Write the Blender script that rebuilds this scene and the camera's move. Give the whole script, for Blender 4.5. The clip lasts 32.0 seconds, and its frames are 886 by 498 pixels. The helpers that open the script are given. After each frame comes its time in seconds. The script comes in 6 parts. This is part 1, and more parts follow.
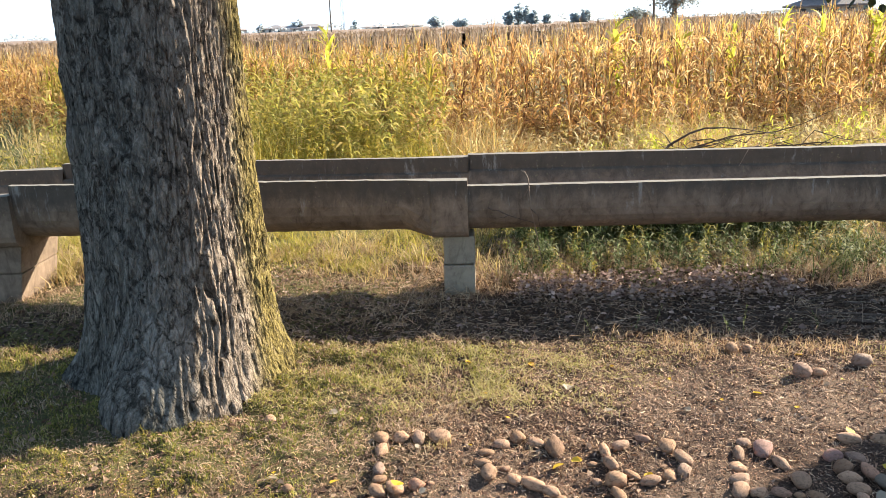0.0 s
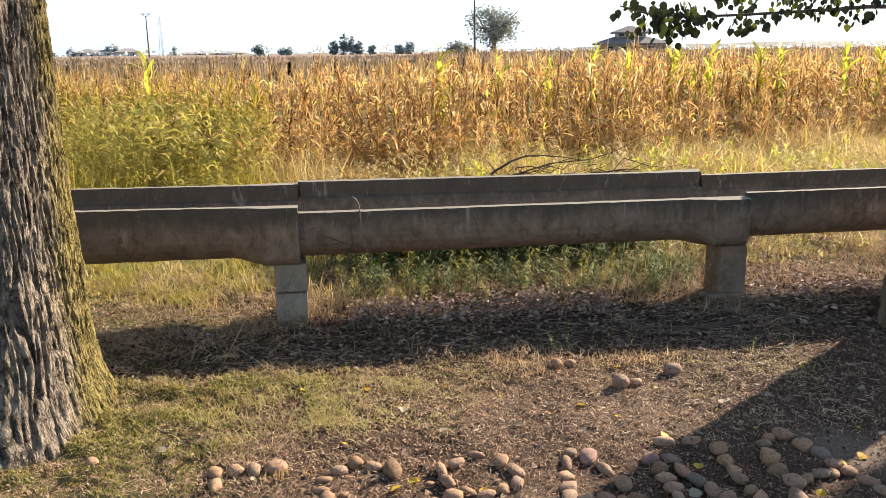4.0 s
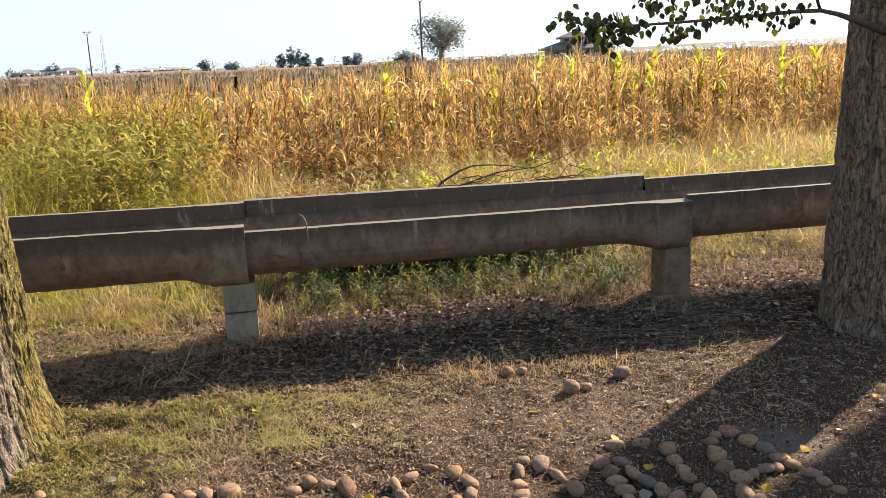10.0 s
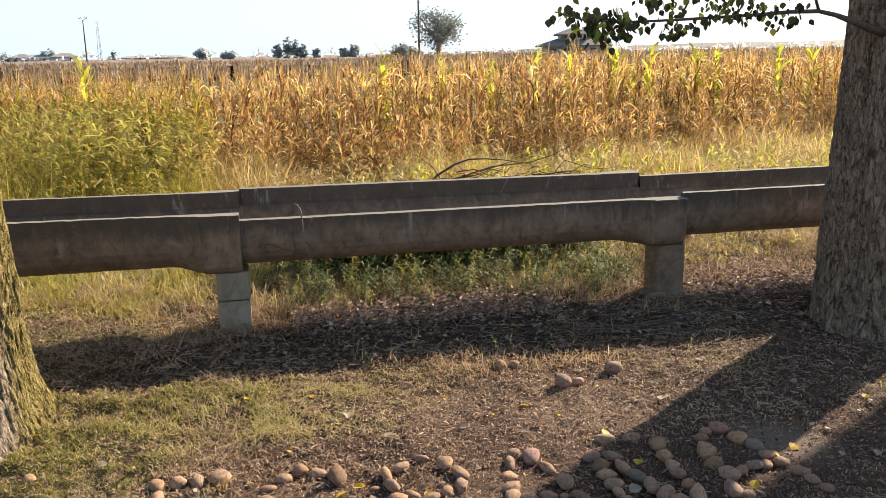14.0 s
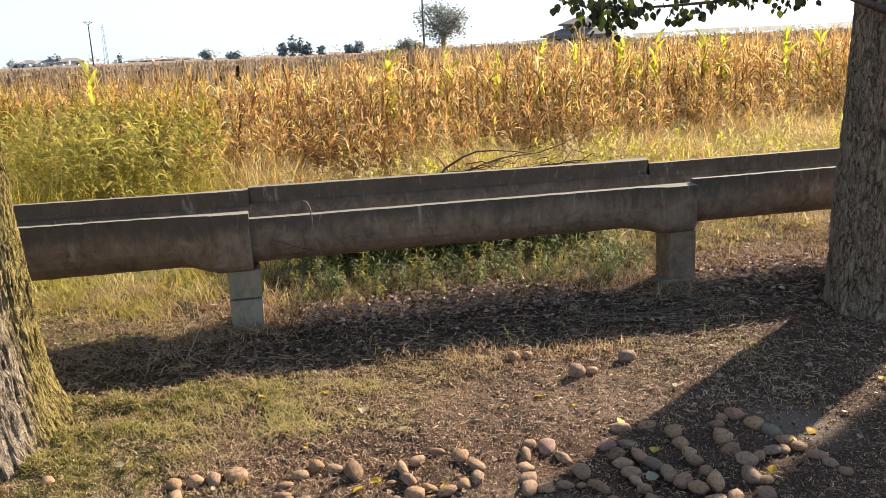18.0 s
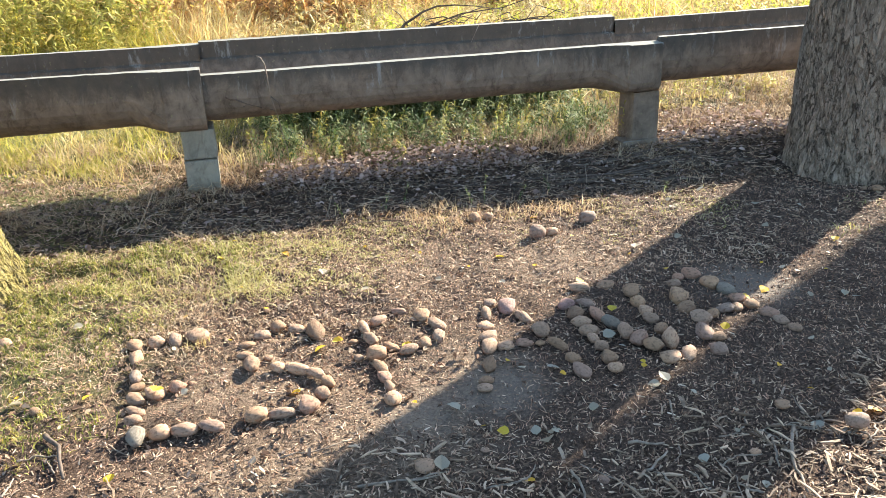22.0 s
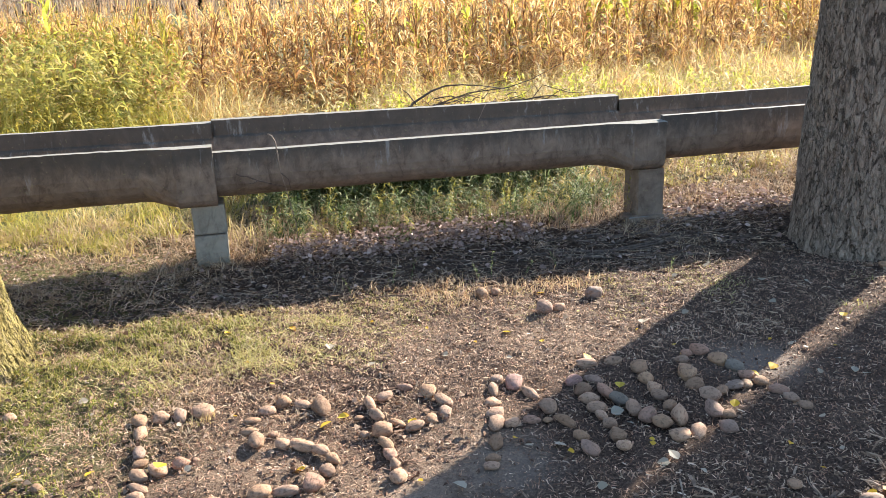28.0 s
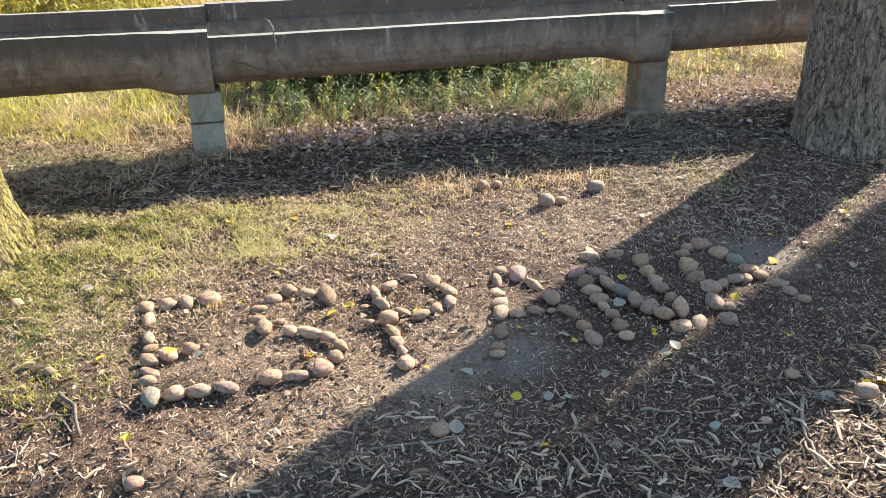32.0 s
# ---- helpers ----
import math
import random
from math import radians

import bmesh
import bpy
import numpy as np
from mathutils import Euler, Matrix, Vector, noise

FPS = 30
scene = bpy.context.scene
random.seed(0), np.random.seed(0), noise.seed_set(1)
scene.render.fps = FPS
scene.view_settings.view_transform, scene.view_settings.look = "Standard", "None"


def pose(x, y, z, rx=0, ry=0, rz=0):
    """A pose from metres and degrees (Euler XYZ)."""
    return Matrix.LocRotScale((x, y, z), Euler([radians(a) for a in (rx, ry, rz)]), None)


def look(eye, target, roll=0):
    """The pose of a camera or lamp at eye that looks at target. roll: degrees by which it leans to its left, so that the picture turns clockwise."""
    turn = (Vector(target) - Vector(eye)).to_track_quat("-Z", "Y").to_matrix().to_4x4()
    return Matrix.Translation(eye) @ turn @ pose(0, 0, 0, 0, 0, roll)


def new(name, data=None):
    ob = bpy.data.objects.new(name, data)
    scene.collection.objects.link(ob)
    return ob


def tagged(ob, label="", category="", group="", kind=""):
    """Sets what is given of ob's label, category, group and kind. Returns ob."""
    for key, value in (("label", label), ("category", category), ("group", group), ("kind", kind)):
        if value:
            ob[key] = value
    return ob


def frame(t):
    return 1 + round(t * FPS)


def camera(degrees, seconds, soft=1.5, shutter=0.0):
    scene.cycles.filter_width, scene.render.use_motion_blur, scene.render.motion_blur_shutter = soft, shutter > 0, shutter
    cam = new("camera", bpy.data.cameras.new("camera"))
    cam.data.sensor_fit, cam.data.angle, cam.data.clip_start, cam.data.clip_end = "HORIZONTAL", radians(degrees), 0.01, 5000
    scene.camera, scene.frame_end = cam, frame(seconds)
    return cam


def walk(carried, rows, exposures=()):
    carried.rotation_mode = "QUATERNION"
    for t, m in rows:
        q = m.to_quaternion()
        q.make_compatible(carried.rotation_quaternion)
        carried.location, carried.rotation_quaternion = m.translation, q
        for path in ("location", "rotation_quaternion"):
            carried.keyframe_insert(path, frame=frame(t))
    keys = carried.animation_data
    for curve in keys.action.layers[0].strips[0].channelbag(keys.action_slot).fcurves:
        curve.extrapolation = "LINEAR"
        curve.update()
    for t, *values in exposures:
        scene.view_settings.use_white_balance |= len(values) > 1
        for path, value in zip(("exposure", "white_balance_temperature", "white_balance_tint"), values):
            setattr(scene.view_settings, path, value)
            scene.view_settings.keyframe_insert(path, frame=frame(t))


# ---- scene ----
LENS = 54.9
cam = camera(LENS, 32.0, 0.6)
PATH = [
    (0, (0.500, -0.026, 1.762), (0.382, 1.905, 1.254), -2.1),
    (0.5, (0.503, -0.006, 1.765), (0.619, 1.896, 1.159), 0.5),
    (1, (0.494, -0.006, 1.782), (0.869, 1.881, 1.234), 0.2),
    (1.5, (0.549, 0.005, 1.750), (1.193, 1.836, 1.263), -0.2),
    (2, (0.516, -0.069, 1.729), (0.990, 1.825, 1.291), -2.8),
    (2.5, (0.502, -0.055, 1.763), (0.811, 1.862, 1.282), -1.0),
    (3, (0.508, -0.072, 1.746), (0.702, 1.861, 1.272), -1.8),
    (3.5, (0.502, -0.065, 1.749), (0.752, 1.868, 1.298), -0.5),
    (5.5, (0.452, -0.057, 1.773), (0.791, 1.857, 1.303), -1.9),
    (6, (0.506, -0.057, 1.778), (0.748, 1.868, 1.296), -0.9),
    (6.5, (0.527, -0.069, 1.776), (0.767, 1.862, 1.315), -2.1),
    (7, (0.544, -0.062, 1.764), (0.913, 1.845, 1.284), -1.6),
    (7.5, (0.555, -0.062, 1.766), (1.045, 1.812, 1.272), -0.9),
    (8, (0.549, -0.080, 1.773), (1.024, 1.814, 1.343), -1.5),
    (8.5, (0.533, -0.084, 1.776), (0.875, 1.832, 1.319), -2.5),
    (9, (0.552, -0.081, 1.776), (0.839, 1.846, 1.330), -2.5),
    (9.5, (0.525, -0.073, 1.781), (0.837, 1.853, 1.338), -2.6),
    (10, (0.532, -0.085, 1.782), (0.914, 1.830, 1.347), -2.3),
    (10.5, (0.513, -0.074, 1.777), (0.968, 1.824, 1.341), -1.8),
    (11, (0.445, -0.065, 1.780), (0.897, 1.843, 1.391), -4.1),
    (11.5, (0.454, -0.072, 1.774), (0.910, 1.827, 1.337), -4.1),
    (12, (0.498, -0.069, 1.767), (0.852, 1.853, 1.340), -1.1),
    (12.5, (0.536, -0.109, 1.769), (0.922, 1.805, 1.337), -1.2),
    (13, (0.545, -0.119, 1.776), (0.959, 1.786, 1.330), -2.3),
    (13.5, (0.554, -0.100, 1.771), (1.057, 1.782, 1.314), -0.7),
    (14, (0.520, -0.091, 1.771), (0.917, 1.817, 1.323), -1.0),
    (14.5, (0.517, -0.095, 1.769), (0.950, 1.809, 1.332), -1.6),
    (16.5, (0.541, -0.091, 1.776), (0.940, 1.814, 1.321), -2.8),
    (17, (0.535, -0.096, 1.779), (0.852, 1.829, 1.340), -3.2),
    (17.5, (0.538, -0.082, 1.774), (0.905, 1.829, 1.308), -2.9),
    (18, (0.522, -0.085, 1.764), (0.894, 1.824, 1.303), -2.7),
    (18.5, (0.524, -0.073, 1.780), (0.951, 1.810, 1.258), -1.3),
    (19, (0.528, -0.053, 1.787), (1.090, 1.781, 1.222), -3.0),
    (19.5, (0.511, -0.033, 1.749), (1.081, 1.759, 1.068), 2.1),
    (20, (0.532, -0.053, 1.725), (0.939, 1.732, 0.922), 0.1),
    (20.5, (0.559, -0.042, 1.728), (1.074, 1.693, 0.876), -1.5),
    (21, (0.526, -0.019, 1.743), (1.050, 1.713, 0.889), -1.8),
    (21.5, (0.553, -0.030, 1.739), (1.087, 1.722, 0.938), -1.9),
    (22, (0.527, -0.027, 1.741), (0.957, 1.767, 0.969), -1.9),
    (22.5, (0.511, -0.046, 1.761), (0.857, 1.803, 1.082), -0.6),
    (23, (0.525, -0.040, 1.756), (0.883, 1.804, 1.067), -0.8),
    (23.5, (0.512, -0.043, 1.751), (0.873, 1.803, 1.071), -1.5),
    (24, (0.514, -0.034, 1.755), (0.914, 1.804, 1.076), -0.5),
    (24.5, (0.517, -0.037, 1.754), (0.979, 1.790, 1.084), -1.0),
    (25, (0.524, -0.047, 1.770), (0.942, 1.789, 1.097), -2.7),
    (25.5, (0.548, -0.057, 1.762), (0.899, 1.799, 1.102), -3.2),
    (27.5, (0.528, -0.024, 1.750), (1.020, 1.802, 1.098), -0.2),
    (28, (0.528, -0.041, 1.748), (0.960, 1.815, 1.141), -1.9),
    (28.5, (0.551, -0.051, 1.730), (0.983, 1.776, 1.041), -0.6),
    (29, (0.529, -0.045, 1.714), (1.005, 1.733, 0.931), -0.3),
    (29.5, (0.512, -0.019, 1.717), (0.998, 1.719, 0.855), 0.5),
    (30, (0.499, -0.043, 1.735), (0.881, 1.773, 0.989), 0.1),
    (30.5, (0.528, -0.085, 1.733), (0.786, 1.740, 0.957), -0.6),
    (31, (0.540, -0.089, 1.719), (0.854, 1.703, 0.888), 0.5),
    (31.5, (0.493, -0.047, 1.732), (0.853, 1.725, 0.879), 0.1),
    (32, (0.452, -0.017, 1.732), (0.886, 1.746, 0.895), -0.9),
]
walk(cam, [(t, look(eye, target, roll)) for t, eye, target, roll in PATH],
     [(0.0, 1.82, 6110, 7), (1.0, 1.90, 5810, 4), (1.5, 1.62, 6060, 6), (2.0, 1.30, 6360, 9), (3.0, 1.54, 6360, 8), (8.0, 1.49, 6410, 9), (11.0, 1.36, 6410, 9), (18.0, 1.47, 6460, 8), (19.0, 1.95, 6160, 5), (20.0, 2.14, 5960, 4), (21.0, 2.36, 5610, 1), (22.0, 2.34, 5610, 0), (23.0, 2.26, 5660, 1), (24.0, 2.14, 5610, 3), (25.0, 2.19, 5560, 5), (27.5, 2.11, 5610, 6), (28.0, 2.09, 5610, 6), (29.0, 2.24, 5610, 4), (30.0, 2.32, 5510, 0), (32.0, 2.27, 5560, 0)])

# ---- world and sun ----
SUN_AZ, SUN_EL = 35.0, 26.5          # degrees from +x towards +y, and above the horizon
to_sun = Vector((math.cos(radians(SUN_EL)) * math.cos(radians(SUN_AZ)), math.cos(radians(SUN_EL)) * math.sin(radians(SUN_AZ)), math.sin(radians(SUN_EL))))
world = bpy.data.worlds.new("sky")
scene.world = world
world.use_nodes = True
wn = world.node_tree
wn.nodes.clear()
sky = wn.nodes.new("ShaderNodeTexSky")
sky.sky_type, sky.sun_disc = "NISHITA", False
sky.sun_elevation, sky.sun_rotation = radians(SUN_EL), radians(90 - SUN_AZ)
sky.air_density, sky.dust_density, sky.ozone_density = 1.0, 0.7, 1.0
wbg = wn.nodes.new("ShaderNodeBackground")
wbg.inputs["Strength"].default_value = 0.124
wout = wn.nodes.new("ShaderNodeOutputWorld")
# pale haze that thins out upwards, alike all round
wtc = wn.nodes.new("ShaderNodeTexCoord")
wsep = wn.nodes.new("ShaderNodeSeparateXYZ")
wn.links.new(wtc.outputs["Generated"], wsep.inputs[0])
wmr = wn.nodes.new("ShaderNodeMapRange")
wmr.interpolation_type = "SMOOTHSTEP"
for i, v in enumerate((0.0, 0.36, 0.85, 0.0)):
    wmr.inputs[i + 1].default_value = v
wn.links.new(wsep.outputs[2], wmr.inputs[0])
wmix = wn.nodes.new("ShaderNodeMix")
wmix.data_type = "RGBA"
wmix.inputs[7].default_value = (2.6, 3.25, 4.05, 1)
wn.links.new(wmr.outputs[0], wmix.inputs[0])
wdim = wn.nodes.new("ShaderNodeMix")
wdim.data_type, wdim.blend_type = "RGBA", "MULTIPLY"
wdim.inputs[0].default_value = 1.0
wdim.inputs[7].default_value = (0.72, 0.71, 0.69, 1)
wn.links.new(sky.outputs[0], wdim.inputs[6])
wn.links.new(wdim.outputs[2], wmix.inputs[6])
wn.links.new(wmix.outputs[2], wbg.inputs["Color"])
wn.links.new(wbg.outputs[0], wout.inputs["Surface"])
sun_data = bpy.data.lights.new("sun", "SUN")
sun_data.energy, sun_data.angle, sun_data.color = 4.9, radians(0.55), (1.0, 0.86, 0.68)
sun = new("sun", sun_data)
sun.matrix_world = look(to_sun * 50, (0, 0, 0))


# ---- materials ----
def nodes_of(name):
    m = bpy.data.materials.new(name)
    m.use_nodes = True
    nt = m.node_tree
    nt.nodes.clear()
    out = nt.nodes.new("ShaderNodeOutputMaterial")
    return m, nt, out


def link(nt, a, b):
    nt.links.new(a, b)


def ramp(nt, colours, fac, spread=(0.0, 1.0)):
    r = nt.nodes.new("ShaderNodeValToRGB")
    el = r.color_ramp.elements
    n = len(colours)
    while len(el) < n:
        el.new(0.5)
    for i, c in enumerate(colours):
        el[i].position = spread[0] + (spread[1] - spread[0]) * i / max(1, n - 1)
        el[i].color = (*c, 1)
    link(nt, fac, r.inputs[0])
    return r.outputs[0]


def noise_tex(nt, coord, scale, detail=4.0, rough=0.6, distortion=0.0, stretch=None):
    n = nt.nodes.new("ShaderNodeTexNoise")
    n.inputs["Scale"].default_value, n.inputs["Detail"].default_value = scale, detail
    n.inputs["Roughness"].default_value, n.inputs["Distortion"].default_value = rough, distortion
    if stretch:
        mp = nt.nodes.new("ShaderNodeMapping")
        mp.inputs["Scale"].default_value = stretch
        link(nt, coord, mp.inputs[0])
        coord = mp.outputs[0]
    link(nt, coord, n.inputs["Vector"])
    return n.outputs[0]


def mix_col(nt, a, b, fac, blend="MIX"):
    m = nt.nodes.new("ShaderNodeMix")
    m.data_type, m.blend_type = "RGBA", blend
    for sock, v in ((m.inputs[0], fac), (m.inputs[6], a), (m.inputs[7], b)):
        if hasattr(v, "is_output"):
            link(nt, v, sock)
        else:
            sock.default_value = v if isinstance(v, float) else (*v, 1)
    return m.outputs[2]


def math_node(nt, op, a, b=0.0, clamp=False):
    m = nt.nodes.new("ShaderNodeMath")
    m.operation, m.use_clamp = op, clamp
    for i, v in enumerate((a, b)):
        if hasattr(v, "is_output"):
            link(nt, v, m.inputs[i])
        else:
            m.inputs[i].default_value = v
    return m.outputs[0]


def smooth(nt, v, lo, hi):
    m = nt.nodes.new("ShaderNodeMapRange")
    m.interpolation_type = "SMOOTHSTEP"
    m.inputs[1].default_value, m.inputs[2].default_value = lo, hi
    link(nt, v, m.inputs[0])
    return m.outputs[0]


def coords(nt, which="Object"):
    return nt.nodes.new("ShaderNodeTexCoord").outputs[which]


def finish(nt, out, colour, roughness=0.85, height=None, bump=0.3, distance=0.01, translucent=0.0, specular=0.3, metallic=0.0):
    b = nt.nodes.new("ShaderNodeBsdfPrincipled")
    link(nt, colour, b.inputs["Base Color"])
    b.inputs["Roughness"].default_value = roughness
    b.inputs["Specular IOR Level"].default_value = specular
    b.inputs["Metallic"].default_value = metallic
    if height is not None:
        bp = nt.nodes.new("ShaderNodeBump")
        bp.inputs["Strength"].default_value, bp.inputs["Distance"].default_value = bump, distance
        link(nt, height, bp.inputs["Height"])
        link(nt, bp.outputs[0], b.inputs["Normal"])
    surf = b.outputs[0]
    if translucent:
        tr = nt.nodes.new("ShaderNodeBsdfTranslucent")
        link(nt, colour, tr.inputs["Color"])
        mx = nt.nodes.new("ShaderNodeMixShader")
        mx.inputs[0].default_value = translucent
        link(nt, surf, mx.inputs[1])
        link(nt, tr.outputs[0], mx.inputs[2])
        surf = mx.outputs[0]
    link(nt, surf, out.inputs["Surface"])


def mat_plain(name, colours, scale=20.0, stretch=None, stain=None, stain_scale=2.0, roughness=0.85, bump=0.3, distance=0.005, specular=0.3):
    """Grain at one scale, stains at another, with relief."""
    m, nt, out = nodes_of(name)
    c = coords(nt)
    n = noise_tex(nt, c, scale, 6, 0.65, 0.3, stretch)
    col = ramp(nt, colours, n, (0.25, 0.75))
    if stain:
        s = noise_tex(nt, c, stain_scale, 5, 0.6, 0.6)
        col = mix_col(nt, col, stain, math_node(nt, "MULTIPLY", smooth(nt, s, 0.5, 0.68), 0.75))
    finish(nt, out, col, roughness, n, bump, distance, specular=specular)
    return m


def mat_leaf(name, colours, translucent=0.5, roughness=0.6, source="island"):
    """Thin leaves: each leaf takes its own tone, and lets light through."""
    m, nt, out = nodes_of(name)
    if source == "island":
        r = nt.nodes.new("ShaderNodeNewGeometry").outputs["Random Per Island"]
    else:
        r = nt.nodes.new("ShaderNodeObjectInfo").outputs["Random"]
    col = ramp(nt, colours, r)
    n = noise_tex(nt, coords(nt), 30.0, 3)
    col = mix_col(nt, col, tuple(v * 0.55 for v in colours[0]), math_node(nt, "MULTIPLY", smooth(nt, n, 0.5, 0.75), 0.5))
    finish(nt, out, col, roughness, n, 0.2, 0.002, translucent, 0.25)
    return m


def mat_ground():
    m, nt, out = nodes_of("soil")
    c = coords(nt)
    fine = noise_tex(nt, c, 90.0, 6, 0.7)
    mid = noise_tex(nt, c, 14.0, 5, 0.65, 0.5)
    big = noise_tex(nt, c, 1.3, 4, 0.6, 0.4)
    soil = ramp(nt, [(0.012, 0.007, 0.0045), (0.050, 0.030, 0.020), (0.125, 0.079, 0.053), (0.30, 0.205, 0.142)], fine, (0.28, 0.74))
    soil = mix_col(nt, soil, (0.070, 0.042, 0.027), math_node(nt, "MULTIPLY", smooth(nt, mid, 0.45, 0.7), 0.6))
    soil = mix_col(nt, soil, (0.14, 0.10, 0.074), math_node(nt, "MULTIPLY", smooth(nt, big, 0.55, 0.75), 0.45))
    pos = nt.nodes.new("ShaderNodeSeparateXYZ")
    link(nt, c, pos.inputs[0])
    for px, py, pr in ((1.36, 2.66, 0.26), (1.02, 2.52, 0.22), (2.75, 3.15, 0.28)):      # trodden dusty spots
        dx, dy = math_node(nt, "SUBTRACT", pos.outputs[0], px), math_node(nt, "SUBTRACT", pos.outputs[1], py)
        far = math_node(nt, "SQRT", math_node(nt, "ADD", math_node(nt, "MULTIPLY", dx, dx), math_node(nt, "MULTIPLY", dy, dy)))
        near_it = math_node(nt, "SUBTRACT", 1.0, smooth(nt, math_node(nt, "ADD", far, math_node(nt, "MULTIPLY", mid, 0.2)), pr - 0.08, pr + 0.14))
        soil = mix_col(nt, soil, (0.30, 0.235, 0.185), math_node(nt, "MULTIPLY", near_it, 0.4))
    for px, py, pr in ((0.85, 2.42, 0.42), (0.35, 2.30, 0.32), (0.55, 2.95, 0.34), (1.25, 2.85, 0.30), (0.15, 2.95, 0.25), (2.0, 3.75, 0.40), (1.3, 3.9, 0.35)):      # sandy, paler earth
        dx, dy = math_node(nt, "SUBTRACT", pos.outputs[0], px), math_node(nt, "SUBTRACT", pos.outputs[1], py)
        far = math_node(nt, "SQRT", math_node(nt, "ADD", math_node(nt, "MULTIPLY", dx, dx), math_node(nt, "MULTIPLY", dy, dy)))
        near_it = math_node(nt, "SUBTRACT", 1.0, smooth(nt, math_node(nt, "ADD", far, math_node(nt, "MULTIPLY", mid, 0.3)), pr - 0.12, pr + 0.26))
        sand = ramp(nt, [(0.11, 0.070, 0.044), (0.27, 0.185, 0.122), (0.42, 0.30, 0.205)], fine, (0.3, 0.7))
        soil = mix_col(nt, soil, sand, math_node(nt, "MULTIPLY", near_it, 0.45))
    # turf: beyond the channel, and round the old trunk
    beyond = smooth(nt, math_node(nt, "ADD", pos.outputs[1], math_node(nt, "MULTIPLY", big, 1.2)), 6.6, 7.6)
    south = smooth(nt, math_node(nt, "ADD", pos.outputs[1], math_node(nt, "MULTIPLY", mid, 0.8)), 3.1, 3.7)
    near = math_node(nt, "MULTIPLY", south, smooth(nt, math_node(nt, "SUBTRACT", math_node(nt, "MULTIPLY", mid, 1.2), pos.outputs[0]), 0.2, 1.1))
    green = ramp(nt, [(0.05, 0.06, 0.018), (0.13, 0.13, 0.04), (0.24, 0.20, 0.07)], fine, (0.3, 0.72))
    col = mix_col(nt, soil, green, math_node(nt, "MULTIPLY", math_node(nt, "MAXIMUM", beyond, near), 0.65))
    h = math_node(nt, "ADD", math_node(nt, "MULTIPLY", fine, 0.5), mid)
    finish(nt, out, col, 0.95, h, 0.8, 0.03, specular=0.15)
    return m


def mat_concrete(name, dark, lightc, stainc):
    """Weathered cast concrete with run-down streaks and lichen."""
    m, nt, out = nodes_of(name)
    c = coords(nt)
    fine = noise_tex(nt, c, 120.0, 5, 0.7)
    mid = noise_tex(nt, c, 7.0, 8, 0.75, 0.6)
    streak = noise_tex(nt, c, 4.0, 7, 0.75, 1.2, (2.0, 2.0, 0.8))
    col = ramp(nt, [dark, lightc], mid, (0.3, 0.7))
    col = mix_col(nt, col, stainc, math_node(nt, "MULTIPLY", smooth(nt, streak, 0.46, 0.7), 0.7))
    hz = nt.nodes.new("ShaderNodeSeparateXYZ")
    link(nt, c, hz.inputs[0])
    drip = noise_tex(nt, c, 6.0, 7, 0.75, 0.6, (1.6, 1.6, 0.6))
    top = smooth(nt, math_node(nt, "ADD", hz.outputs[2], math_node(nt, "MULTIPLY", drip, 0.30)), 0.76, 0.90)
    col = mix_col(nt, col, (0.068, 0.059, 0.049), math_node(nt, "MULTIPLY", top, 0.78))
    runs = noise_tex(nt, c, 6.0, 7, 0.7, 0.4, (2.3, 1.5, 0.5))
    high = math_node(nt, "MULTIPLY", smooth(nt, runs, 0.57, 0.70), smooth(nt, hz.outputs[2], 0.50, 0.66))
    col = mix_col(nt, col, (0.50, 0.48, 0.44), math_node(nt, "MULTIPLY", high, 0.36))
    facing = nt.nodes.new("ShaderNodeSeparateXYZ")      # sunlit line of the rim: paler colour painted on its top faces
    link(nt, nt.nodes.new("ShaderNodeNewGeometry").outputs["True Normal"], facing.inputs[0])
    lit_rim = math_node(nt, "MULTIPLY", smooth(nt, facing.outputs[2], 0.6, 0.9), smooth(nt, math_node(nt, "ABSOLUTE", math_node(nt, "SUBTRACT", hz.outputs[1], YC)), 0.361, 0.366))
    col = mix_col(nt, col, (0.27, 0.245, 0.205), math_node(nt, "MULTIPLY", lit_rim, 0.7))
    spots = noise_tex(nt, c, 45.0, 3, 0.5)
    col = mix_col(nt, col, (0.30, 0.27, 0.12), math_node(nt, "MULTIPLY", smooth(nt, spots, 0.64, 0.74), 0.4))
    h = math_node(nt, "ADD", math_node(nt, "MULTIPLY", fine, 0.4), mid)
    finish(nt, out, col, 0.9, h, 0.45, 0.008, specular=0.25)
    return m


